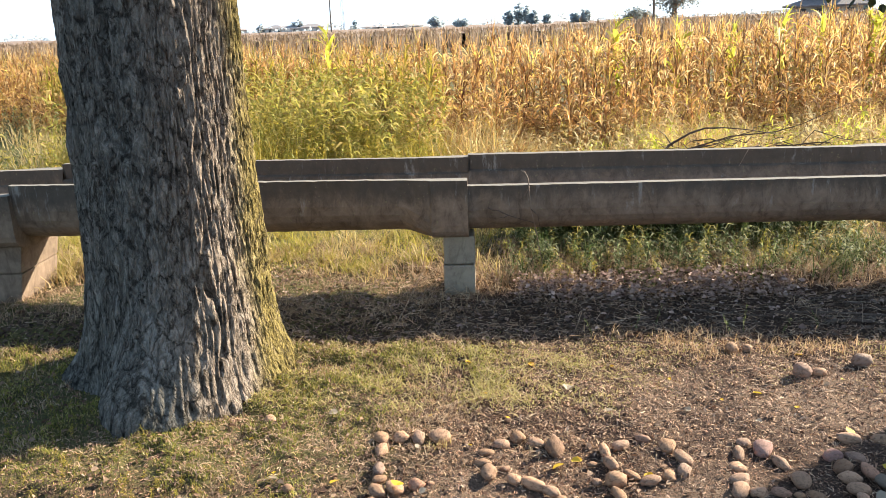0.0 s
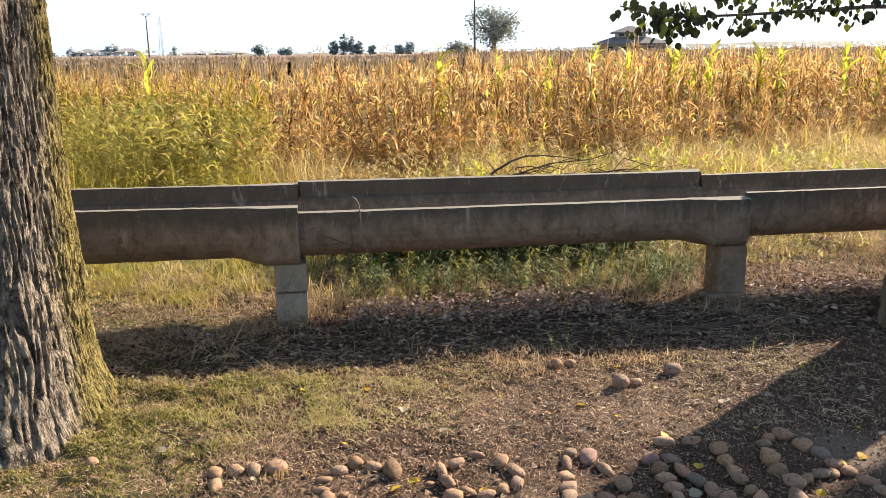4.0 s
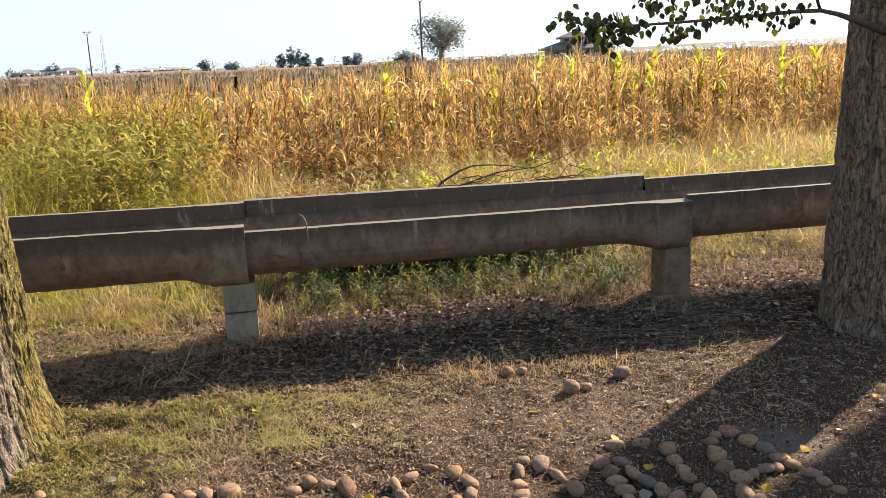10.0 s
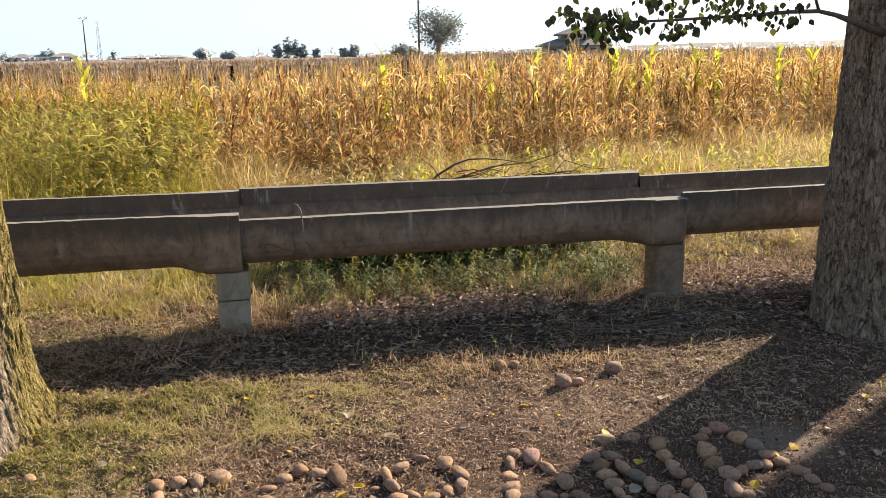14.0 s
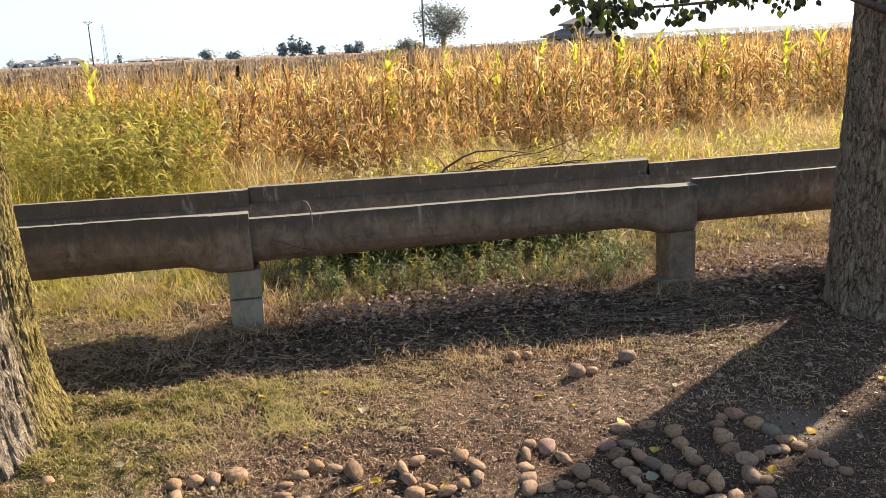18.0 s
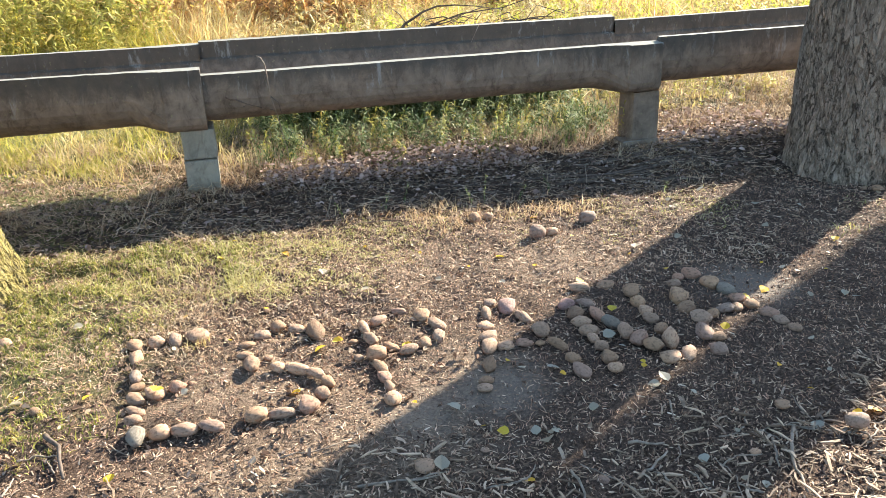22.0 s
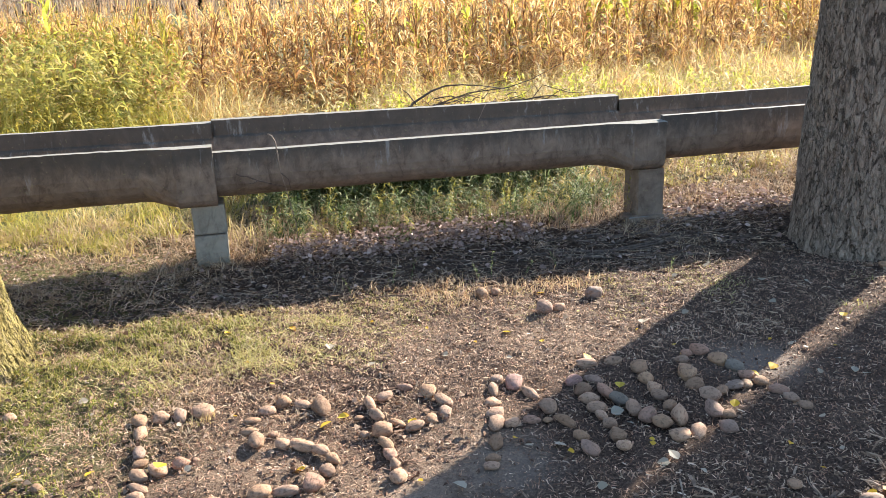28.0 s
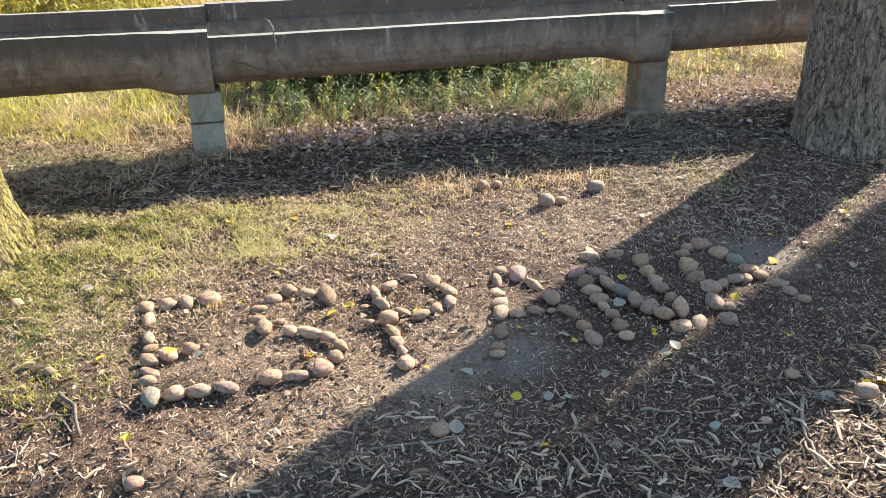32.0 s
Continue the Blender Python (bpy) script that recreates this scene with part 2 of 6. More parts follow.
def mat_bark(name, cols, moss, moss_dir, moss_from, plates=34.0, cut=0.5, mottle=0.45, network=0.0, tall=0.40):
    """Furrowed bark; moss and a painted sunlit tan lie on the side that moss_dir names."""
    m, nt, out = nodes_of(name)
    c = coords(nt)
    fibre = noise_tex(nt, c, 26.0, 8, 0.78, 0.9, (1.0, 1.0, 0.5))
    fine = noise_tex(nt, c, 70.0, 5, 0.75)
    patch = noise_tex(nt, c, 4.2, 5, 0.65, 0.5, (1.0, 1.0, 0.5))
    split = noise_tex(nt, c, plates, 3, 0.55, 0.2, (1.0, 1.0, 0.32))
    split = math_node(nt, "ABSOLUTE", math_node(nt, "SUBTRACT", split, 0.5))
    crack = smooth(nt, split, 0.0, 0.08)
    if network:                       # plates parted by a net of dark cracks
        bent = nt.nodes.new("ShaderNodeMix")
        bent.data_type, bent.blend_type = "RGBA", "LINEAR_LIGHT"
        bent.inputs[0].default_value = 0.055
        link(nt, c, bent.inputs[6])
        wob = nt.nodes.new("ShaderNodeTexNoise")
        wob.inputs["Scale"].default_value, wob.inputs["Detail"].default_value = 16.0, 6.0
        link(nt, c, wob.inputs["Vector"])
        link(nt, wob.outputs["Color"], bent.inputs[7])
        mp = nt.nodes.new("ShaderNodeMapping")
        mp.inputs["Scale"].default_value = (1.0, 1.0, tall)
        link(nt, bent.outputs[2], mp.inputs[0])
        vor = nt.nodes.new("ShaderNodeTexVoronoi")
        vor.feature = "DISTANCE_TO_EDGE"
        vor.inputs["Scale"].default_value = network
        link(nt, mp.outputs[0], vor.inputs["Vector"])
        gap = math_node(nt, "ADD", vor.outputs["Distance"], math_node(nt, "MULTIPLY", math_node(nt, "SUBTRACT", fibre, 0.5), 0.45))
        crack = math_node(nt, "MULTIPLY", smooth(nt, gap, -0.03, 0.07), math_node(nt, "ADD", math_node(nt, "MULTIPLY", crack, 0.5), 0.5))
    col = ramp(nt, cols, fibre, (0.30, 0.70))
    col = mix_col(nt, col, tuple(min(0.75, v * 1.25) for v in cols[-1]), math_node(nt, "MULTIPLY", smooth(nt, patch, 0.50, 0.70), mottle))
    specks = noise_tex(nt, c, 38.0, 4, 0.7, 0.4, (1.0, 1.0, 0.6))
    col = mix_col(nt, col, tuple(min(0.7, v * 1.15) for v in cols[-1]), math_node(nt, "MULTIPLY", smooth(nt, specks, 0.56, 0.70), mottle))
    if moss:
        nrm = nt.nodes.new("ShaderNodeVectorMath")
        nrm.operation = "DOT_PRODUCT"
        link(nt, coords(nt), nrm.inputs[0])
        nrm.inputs[1].default_value = (*moss_dir, 0.0)
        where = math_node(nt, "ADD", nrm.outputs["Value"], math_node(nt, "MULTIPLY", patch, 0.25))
        # paler tan towards moss_dir: sunlight on the bark, put into its colour
        sun_side = smooth(nt, where, moss_from - 0.45, moss_from - 0.12)
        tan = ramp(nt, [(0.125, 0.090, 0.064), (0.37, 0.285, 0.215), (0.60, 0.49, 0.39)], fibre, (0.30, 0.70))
        col = mix_col(nt, col, tan, math_node(nt, "MULTIPLY", sun_side, 0.8))
        side = smooth(nt, where, moss_from, moss_from + 0.16)
        mcol = ramp(nt, [(0.10, 0.078, 0.018), (0.31, 0.235, 0.042), (0.50, 0.39, 0.10)], fine, (0.3, 0.7))
        grow = math_node(nt, "MULTIPLY", side, smooth(nt, fibre, 0.34, 0.50))
        col = mix_col(nt, col, mcol, math_node(nt, "MULTIPLY", grow, 0.78))
    dark = mix_col(nt, (0.035, 0.028, 0.024), (1.0, 1.0, 1.0), crack)
    col = mix_col(nt, col, dark, cut, "MULTIPLY")
    h = math_node(nt, "ADD", math_node(nt, "MULTIPLY", fine, 0.5), math_node(nt, "ADD", fibre, crack))
    finish(nt, out, col, 0.95, h, 1.0, 0.030, specular=0.12)
    return m


def mat_stone(name, colours):
    m, nt, out = nodes_of(name)
    c = coords(nt)
    r = nt.nodes.new("ShaderNodeObjectInfo").outputs["Random"]
    base = ramp(nt, colours, r)
    n = noise_tex(nt, c, 5.0, 6, 0.65, 0.4)
    g = noise_tex(nt, c, 45.0, 4, 0.7)
    col = mix_col(nt, base, tuple(v * 0.55 for v in colours[0]), math_node(nt, "MULTIPLY", smooth(nt, n, 0.46, 0.68), 0.75))
    col = mix_col(nt, col, (0.42, 0.33, 0.24), math_node(nt, "MULTIPLY", smooth(nt, g, 0.6, 0.75), 0.35))
    finish(nt, out, col, 0.82, math_node(nt, "ADD", n, math_node(nt, "MULTIPLY", g, 0.4)), 0.35, 0.06, specular=0.3)
    return m


YC = 5.80                             # the middle line of the channel
SOIL = mat_ground()
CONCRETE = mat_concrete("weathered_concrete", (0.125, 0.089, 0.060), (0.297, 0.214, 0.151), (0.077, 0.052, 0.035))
CONCRETE_PALE = mat_concrete("pale_concrete", (0.248, 0.211, 0.159), (0.386, 0.329, 0.245), (0.147, 0.122, 0.090))
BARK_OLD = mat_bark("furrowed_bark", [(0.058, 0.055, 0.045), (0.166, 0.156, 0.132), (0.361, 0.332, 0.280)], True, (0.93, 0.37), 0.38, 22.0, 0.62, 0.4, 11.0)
BARK_GREY = mat_bark("grey_bark", [(0.186, 0.132, 0.089), (0.385, 0.278, 0.193), (0.584, 0.426, 0.297)], False, (1, 0), 0, 26.0, 0.60, 0.35, 15.0, 0.24)
STONE = mat_stone("river_stone", [(0.215, 0.122, 0.069), (0.380, 0.219, 0.118), (0.280, 0.170, 0.107), (0.469, 0.275, 0.159), (0.254, 0.170, 0.124), (0.393, 0.206, 0.124)])
STONE_RED = mat_stone("reddish_stone", [(0.285, 0.156, 0.120), (0.342, 0.204, 0.156)])
STONE_DARK = mat_stone("grey_stone", [(0.165, 0.125, 0.090), (0.215, 0.168, 0.124)])
DRY_CORN = mat_leaf("dry_corn_leaf", [(0.115, 0.051, 0.025), (0.478, 0.257, 0.088), (0.669, 0.418, 0.149), (0.822, 0.621, 0.310), (0.313, 0.152, 0.062), (0.726, 0.563, 0.126), (0.233, 0.110, 0.048), (0.641, 0.386, 0.139), (0.422, 0.218, 0.086), (0.106, 0.051, 0.026)], 0.64)
CORN_FAR = mat_leaf("far_corn_leaf", [(0.123, 0.078, 0.053), (0.344, 0.238, 0.148), (0.205, 0.131, 0.082), (0.410, 0.303, 0.197), (0.148, 0.098, 0.066)], 0.35)
YELLOWING = mat_leaf("yellowing_weed", [(0.388, 0.347, 0.064), (0.539, 0.434, 0.106), (0.259, 0.260, 0.043), (0.495, 0.347, 0.128)], 0.5)
GREEN_CORN = mat_leaf("green_corn_leaf", [(0.48, 0.48, 0.05), (0.64, 0.59, 0.08), (0.38, 0.43, 0.04)], 0.62)
WEED = mat_leaf("green_weed", [(0.175, 0.182, 0.025), (0.357, 0.300, 0.036), (0.517, 0.385, 0.060), (0.258, 0.229, 0.035), (0.577, 0.377, 0.090)], 0.5)
# weed greens darkened: the shadow under the channel is put into the colour
SHADE_WEED = mat_leaf("shade_toned_weed", [(0.020, 0.031, 0.008), (0.106, 0.136, 0.038), (0.058, 0.093, 0.022), (0.390, 0.380, 0.179), (0.201, 0.242, 0.108)], 0.45)
STRAW = mat_leaf("straw_grass", [(0.368, 0.259, 0.109), (0.575, 0.431, 0.184), (0.690, 0.552, 0.287), (0.414, 0.345, 0.103), (0.575, 0.385, 0.172)], 0.5)
TURF = mat_leaf("short_turf", [(0.099, 0.106, 0.021), (0.361, 0.330, 0.055), (0.601, 0.492, 0.192), (0.208, 0.189, 0.040), (0.647, 0.545, 0.330), (0.245, 0.156, 0.089), (0.072, 0.072, 0.016), (0.478, 0.418, 0.075), (0.401, 0.298, 0.168), (0.303, 0.211, 0.118)], 0.45)
MOSSY = mat_leaf("mossy_turf", [(0.087, 0.102, 0.019), (0.285, 0.283, 0.051), (0.161, 0.178, 0.028), (0.452, 0.387, 0.086), (0.058, 0.066, 0.015), (0.355, 0.328, 0.063), (0.531, 0.418, 0.176), (0.217, 0.230, 0.039)], 0.45)
POPLAR = mat_leaf("poplar_leaf", [(0.022, 0.026, 0.012), (0.035, 0.04, 0.016), (0.028, 0.032, 0.014), (0.045, 0.05, 0.018), (0.06, 0.065, 0.02), (0.20, 0.22, 0.03)], 0.22, source="object")
CROWN = mat_leaf("crown_leaf", [(0.05, 0.07, 0.018), (0.08, 0.10, 0.025), (0.11, 0.12, 0.03)], 0.35)
YELLOW = mat_leaf("yellow_leaf", [(0.62, 0.42, 0.03), (0.66, 0.38, 0.03), (0.58, 0.44, 0.05)], 0.35, source="object")
PALE_LEAF = mat_leaf("bleached_leaf", [(0.34, 0.275, 0.19), (0.42, 0.36, 0.27), (0.30, 0.21, 0.125)], 0.25, source="object")
LITTER = mat_leaf("dry_litter", [(0.080, 0.044, 0.027), (0.200, 0.115, 0.070), (0.330, 0.205, 0.130), (0.130, 0.074, 0.046), (0.430, 0.300, 0.200), (0.100, 0.056, 0.035)], 0.15, 0.8)
DEAD_GRASS = mat_leaf("dead_grass", [(0.173, 0.108, 0.065), (0.432, 0.302, 0.184), (0.648, 0.497, 0.324), (0.281, 0.173, 0.108), (0.540, 0.356, 0.194)], 0.3, 0.8)
PALE_STRAW = mat_leaf("pale_straw", [(0.352, 0.299, 0.088), (0.528, 0.440, 0.176), (0.634, 0.546, 0.282), (0.440, 0.396, 0.088), (0.546, 0.422, 0.211)], 0.45, 0.75)
# darker copy of the litter: the ditch's shade is put into its colour
DITCH_SHADE_LITTER = mat_leaf("ditch_shade_litter", [(0.040, 0.026, 0.019), (0.090, 0.058, 0.040), (0.150, 0.100, 0.070), (0.060, 0.040, 0.028), (0.240, 0.170, 0.120)], 0.1, 0.85)
ORANGE_STRAW = mat_leaf("orange_straw", [(0.34, 0.205, 0.105), (0.54, 0.36, 0.19), (0.66, 0.49, 0.29), (0.42, 0.26, 0.13)], 0.4, 0.8)
# pale dead leaves, brightened further to stand for sun at the channel's foot
PALE_LITTER = mat_leaf("pale_litter", [(0.221, 0.141, 0.107), (0.390, 0.269, 0.217), (0.611, 0.461, 0.378), (0.156, 0.096, 0.073), (0.481, 0.339, 0.277)], 0.2, 0.8)
CHIPS = mat_leaf("wood_chips", [(0.104, 0.063, 0.041), (0.268, 0.177, 0.116), (0.488, 0.348, 0.238), (0.171, 0.110, 0.071), (0.329, 0.220, 0.146), (0.659, 0.506, 0.366)], 0.02, 0.85)
MULCH = mat_leaf("weathered_mulch", [(0.123, 0.076, 0.046), (0.313, 0.204, 0.127), (0.438, 0.295, 0.189), (0.573, 0.402, 0.264), (0.213, 0.134, 0.082), (0.046, 0.025, 0.014), (0.365, 0.243, 0.153)], 0.02, 0.85)
DRY_BITS = mat_leaf("dry_bits", [(0.228, 0.139, 0.082), (0.474, 0.309, 0.196), (0.602, 0.412, 0.271), (0.347, 0.214, 0.128), (0.674, 0.491, 0.328), (0.146, 0.083, 0.048)], 0.05, 0.85)
SOIL_BITS = mat_leaf("soil_bits", [(0.080, 0.042, 0.026), (0.296, 0.161, 0.097), (0.578, 0.345, 0.219), (0.163, 0.091, 0.055), (0.408, 0.228, 0.141), (0.850, 0.606, 0.405)], 0.02, 0.9)
CRUMB = mat_leaf("soil_crumbs", [(0.044, 0.025, 0.017), (0.166, 0.097, 0.063), (0.309, 0.196, 0.131), (0.095, 0.056, 0.036), (0.439, 0.301, 0.211)], 0.02, 0.95)
TWIG = mat_plain("dry_twig", [(0.11, 0.078, 0.055), (0.24, 0.175, 0.125), (0.38, 0.295, 0.22)], 40, (1, 1, 0.3))
TWIG_DARK = mat_plain("dark_twig", [(0.045, 0.031, 0.023), (0.11, 0.075, 0.054), (0.18, 0.128, 0.094)], 40, (1, 1, 0.3))
POLE = mat_plain("pole_wood", [(0.09, 0.075, 0.06), (0.16, 0.135, 0.11)], 8)
STEEL = mat_plain("galvanised_steel", [(0.22, 0.23, 0.24), (0.30, 0.31, 0.32)], 12, roughness=0.55)
ROOF = mat_plain("roof_tile", [(0.17, 0.145, 0.135), (0.25, 0.215, 0.195)], 6, stain=(0.13, 0.115, 0.11))
WALL = mat_plain("render_wall", [(0.44, 0.40, 0.34), (0.55, 0.50, 0.43)], 4, stain=(0.36, 0.32, 0.27))
# far roofs and walls: distance haze is mixed into their colours
ROOF_FAR = mat_plain("haze_toned_roof", [(0.32, 0.28, 0.26), (0.42, 0.37, 0.34)], 3)
WALL_FAR = mat_plain("haze_toned_wall", [(0.46, 0.43, 0.40), (0.56, 0.53, 0.49)], 2)
GLASS_DARK = mat_plain("dark_window", [(0.03, 0.032, 0.035), (0.05, 0.052, 0.056)], 3, roughness=0.2)
HILL = mat_plain("far_hill", [(0.10, 0.095, 0.085), (0.15, 0.14, 0.12)], 0.02, stain=(0.08, 0.085, 0.07), stain_scale=0.008)
# foliage paled towards blue-grey: distance haze put into the colour
FAR_HAZE = mat_leaf("haze_toned_foliage", [(0.458, 0.515, 0.535), (0.517, 0.568, 0.584), (0.562, 0.607, 0.616)], 0.75)
# nearer far trees, with less haze put into their green
FAR_GREEN = mat_leaf("haze_toned_far_foliage", [(0.22, 0.245, 0.225), (0.30, 0.32, 0.285), (0.36, 0.37, 0.33)], 0.3)


# ---- building helpers ----
def mesh_np(name, verts, faces, material, shade_smooth=False):
    """A mesh out of arrays: verts (n, 3), faces (m, 3 or 4)."""
    me = bpy.data.meshes.new(name)
    verts, faces = np.asarray(verts, np.float32), np.asarray(faces, np.int32)
    m, k = faces.shape
    me.vertices.add(len(verts))
    me.vertices.foreach_set("co", verts.ravel())
    me.loops.add(m * k)
    me.loops.foreach_set("vertex_index", faces.ravel())
    me.polygons.add(m)
    me.polygons.foreach_set("loop_start", np.arange(0, m * k, k, dtype=np.int32))
    me.polygons.foreach_set("use_smooth", np.full(m, shade_smooth, dtype=bool))
    me.update(calc_edges=True)
    me.materials.append(material)
    return me


def bm_mesh(name, bm, material, smooth_it=False):
    me = bpy.data.meshes.new(name)
    bm.normal_update()
    for f in bm.faces:
        f.smooth = smooth_it
    bm.to_mesh(me)
    bm.free()
    me.materials.append(material)
    return me


def part(name, bm, material, parent, label="", smooth_it=False):
    ob = new(name, bm_mesh(name, bm, material, smooth_it) if isinstance(bm, bmesh.types.BMesh) else bm)
    ob.parent = parent
    return tagged(ob, label)


def thing(name, mesh, label, category, group="", kind=""):
    return tagged(new(name, mesh), label, category, group, kind)


def box_bm(x0, x1, y0, y1, z0, z1, bevel=0.0, wobble=0.0, rng=None):
    bm = bmesh.new()
    vs = [bm.verts.new((x, y, z)) for x in (x0, x1) for y in (y0, y1) for z in (z0, z1)]
    for q in ((0, 1, 3, 2), (4, 6, 7, 5), (0, 4, 5, 1), (2, 3, 7, 6), (0, 2, 6, 4), (1, 5, 7, 3)):
        bm.faces.new([vs[i] for i in q])
    if wobble and rng:
        for v in vs:
            v.co += Vector([rng.uniform(-wobble, wobble) for _ in range(3)])
    if bevel:
        bmesh.ops.bevel(bm, geom=bm.edges[:], offset=bevel, segments=2, profile=0.6, affect="EDGES")
    return bm


def tube_arrays(points, radii, sides=7):
    """A tapered tube along points, closed at its ends."""
    pts = [Vector(p) for p in points]
    verts, faces = [], []
    up = Vector((0.13, 0.21, 0.97))
    for i, p in enumerate(pts):
        d = (pts[min(i + 1, len(pts) - 1)] - pts[max(i - 1, 0)]).normalized()
        a = d.cross(up)
        a = a.normalized() if a.length > 1e-4 else Vector((1, 0, 0))
        b = d.cross(a)
        for k in range(sides):
            w = 2 * math.pi * k / sides
            verts.append(p + (a * math.cos(w) + b * math.sin(w)) * radii[i])
    for i in range(len(pts) - 1):
        for k in range(sides):
            k2 = (k + 1) % sides
            faces.append((i * sides + k, i * sides + k2, (i + 1) * sides + k2, (i + 1) * sides + k))
    for end in (0, len(pts) - 1):
        c = len(verts)
        verts.append(pts[end])
        for k in range(sides):
            k2 = (k + 1) % sides
            faces.append((end * sides + k, end * sides + k2, c, c))
    return verts, faces


def tube_mesh(name, points, radii, material, sides=7):
    v, f = tube_arrays(points, radii, sides)
    bm = bmesh.new()
    vs = [bm.verts.new(p) for p in v]
    for q in f:
        idx = list(dict.fromkeys(q))
        bm.faces.new([vs[i] for i in idx])
    bmesh.ops.recalc_face_normals(bm, faces=bm.faces[:])
    return bm_mesh(name, bm, material, True)


def wander(start, end, rng, n=7, amount=0.06):
    """Points of a crooked stick from start to end."""
    a, b = Vector(start), Vector(end)
    length = (b - a).length
    out = []
    for i in range(n):
        s = i / (n - 1)
        k = math.sin(math.pi * s) * amount * length
        out.append(a.lerp(b, s) + Vector([rng.uniform(-k, k) for _ in range(3)]))
    return out


def merge(parts):
    """Joins lists of (verts, faces) arrays into one."""
    vs, fs, n = [], [], 0
    for v, f in parts:
        vs.append(np.asarray(v, float))
        fs.append(np.asarray(f) + n)
        n += len(v)
    return np.concatenate(vs), np.concatenate(fs)


TRODDEN = ((1.36, 2.66, 0.24), (1.02, 2.52, 0.20), (2.75, 3.15, 0.26))      # smooth dusty spots: x, y, reach


def lumps(x, y, cell, seed):
    """Smooth value noise on a lattice, -1 to 1."""
    u, v = x / cell, y / cell
    i, j = np.floor(u), np.floor(v)
    a, b = u - i, v - j
    a, b = a * a * (3 - 2 * a), b * b * (3 - 2 * b)
    h = lambda p, q: np.modf(np.abs(np.sin(p * 127.1 + q * 311.7 + seed) * 43758.5453))[0] * 2 - 1
    return (h(i, j) * (1 - a) + h(i + 1, j) * a) * (1 - b) + (h(i, j + 1) * (1 - a) + h(i + 1, j + 1) * a) * b


ramp01 = lambda v, lo, hi: np.clip((v - lo) / (hi - lo), 0, 1)


def mossy(x, y):
    """Where turf grows round the old tree, 0 to 1."""
    return (1 - ramp01(x + 0.35 * lumps(x, y, 0.45, 3.0) - 0.55 * (y - 3.3), -0.55, 0.15)) * ramp01(y + 0.35 * lumps(x, y, 0.6, 4.0) - 0.25 * np.clip(-x - 0.6, 0, 2), 2.55, 2.95) * (1 - ramp01(y, 4.4, 4.7)) * ramp01(x, -6.0, -4.5)


def ground_z(x, y):
    """The lie of the land near the camera."""
    x, y = np.asarray(x, float), np.asarray(y, float)
    near = np.clip((5.6 - np.abs(x - 1.5)) / 1.0, 0, 1) * np.clip((3.6 - np.abs(y - 4.1)) / 0.8, 0, 1)
    calm = 1 - 0.75 * np.clip(sum(np.exp(-((x - px) ** 2 + (y - py) ** 2) / pr ** 2) for px, py, pr in TRODDEN), 0, 1)
    rough = 0.010 * lumps(x, y, 0.23, 1.0) + 0.014 * lumps(x, y, 0.085, 5.0) * (0.6 + 0.4 * lumps(x, y, 0.5, 8.0)) + 0.009 * lumps(x, y, 0.045, 9.0)
    cushions = 0.034 * mossy(x, y) * np.clip(lumps(x, y, 0.14, 6.0) + 0.5 * lumps(x, y, 0.06, 7.0) + 0.1, 0, 1)
    return rolling(x, y) + rough * near * calm + cushions


def rolling(x, y):
    z = 0.010 * np.sin(1.7 * x + 0.6 * y) * np.sin(1.3 * y - 0.5 * x) + 0.006 * np.sin(5.1 * x + 1.0) * np.sin(4.3 * y + 0.4 * x)
    return z * np.clip((30 - np.hypot(x, y)) / 10, 0, 1)


def blades(rng, x, y, height, width, lean=0.5, segs=3, z0=None):
    """Grass: a bent, tapering strip at each place. height and width are arrays."""
    n = len(x)
    z = ground_z(x, y) if z0 is None else z0
    az = rng.uniform(0, 2 * np.pi, n)
    bend = rng.uniform(0.15, 1.0, n) * lean
    dx, dy = np.cos(az), np.sin(az)
    tw = az + rng.uniform(0.6, 2.4, n)
    wx, wy = np.cos(tw), np.sin(tw)
    levels = []
    for i in range(segs + 1):
        s = i / segs
        off = height * bend * s ** 1.7
        hz = height * (s - 0.35 * bend * s ** 2)
        w = width * (1 - s) ** 0.7 * 0.5 + 0.0004
        cx, cy = x + dx * off, y + dy * off
        levels.append(np.stack([cx - wx * w, cy - wy * w, z + hz], 1))
        levels.append(np.stack([cx + wx * w, cy + wy * w, z + hz], 1))
    v = np.stack(levels, 1).reshape(-1, 3)
    k = 2 * (segs + 1)
    base = (np.arange(n) * k)[:, None]
    quads = np.concatenate([base + np.array([2 * i, 2 * i + 1, 2 * i + 3, 2 * i + 2]) for i in range(segs)], 1).reshape(-1, 4)
    return v, quads


def spread(template, x, y, z, yaw, scale, tilt=None):
    """Copies a (verts, faces) template to many places, as arrays."""
    tv, tf = np.asarray(template[0], float), np.asarray(template[1])
    n, k = len(x), len(tv)
    c, s = np.cos(yaw)[:, None], np.sin(yaw)[:, None]
    sc = scale[:, None] if scale.ndim == 1 else scale
    px, py, pz = (tv[None, :, i] * (sc if sc.shape[1] == 1 else sc[:, i:i + 1]) for i in range(3))
    if tilt is not None:
        ct, st = np.cos(tilt)[:, None], np.sin(tilt)[:, None]
        px, pz = px * ct + pz * st, pz * ct - px * st
    v = np.stack([px * c - py * s + x[:, None], px * s + py * c + y[:, None], pz + z[:, None]], 2).reshape(-1, 3)
    f = (tf[None] + (np.arange(n) * k)[:, None, None]).reshape(-1, tf.shape[1])
    return v, f


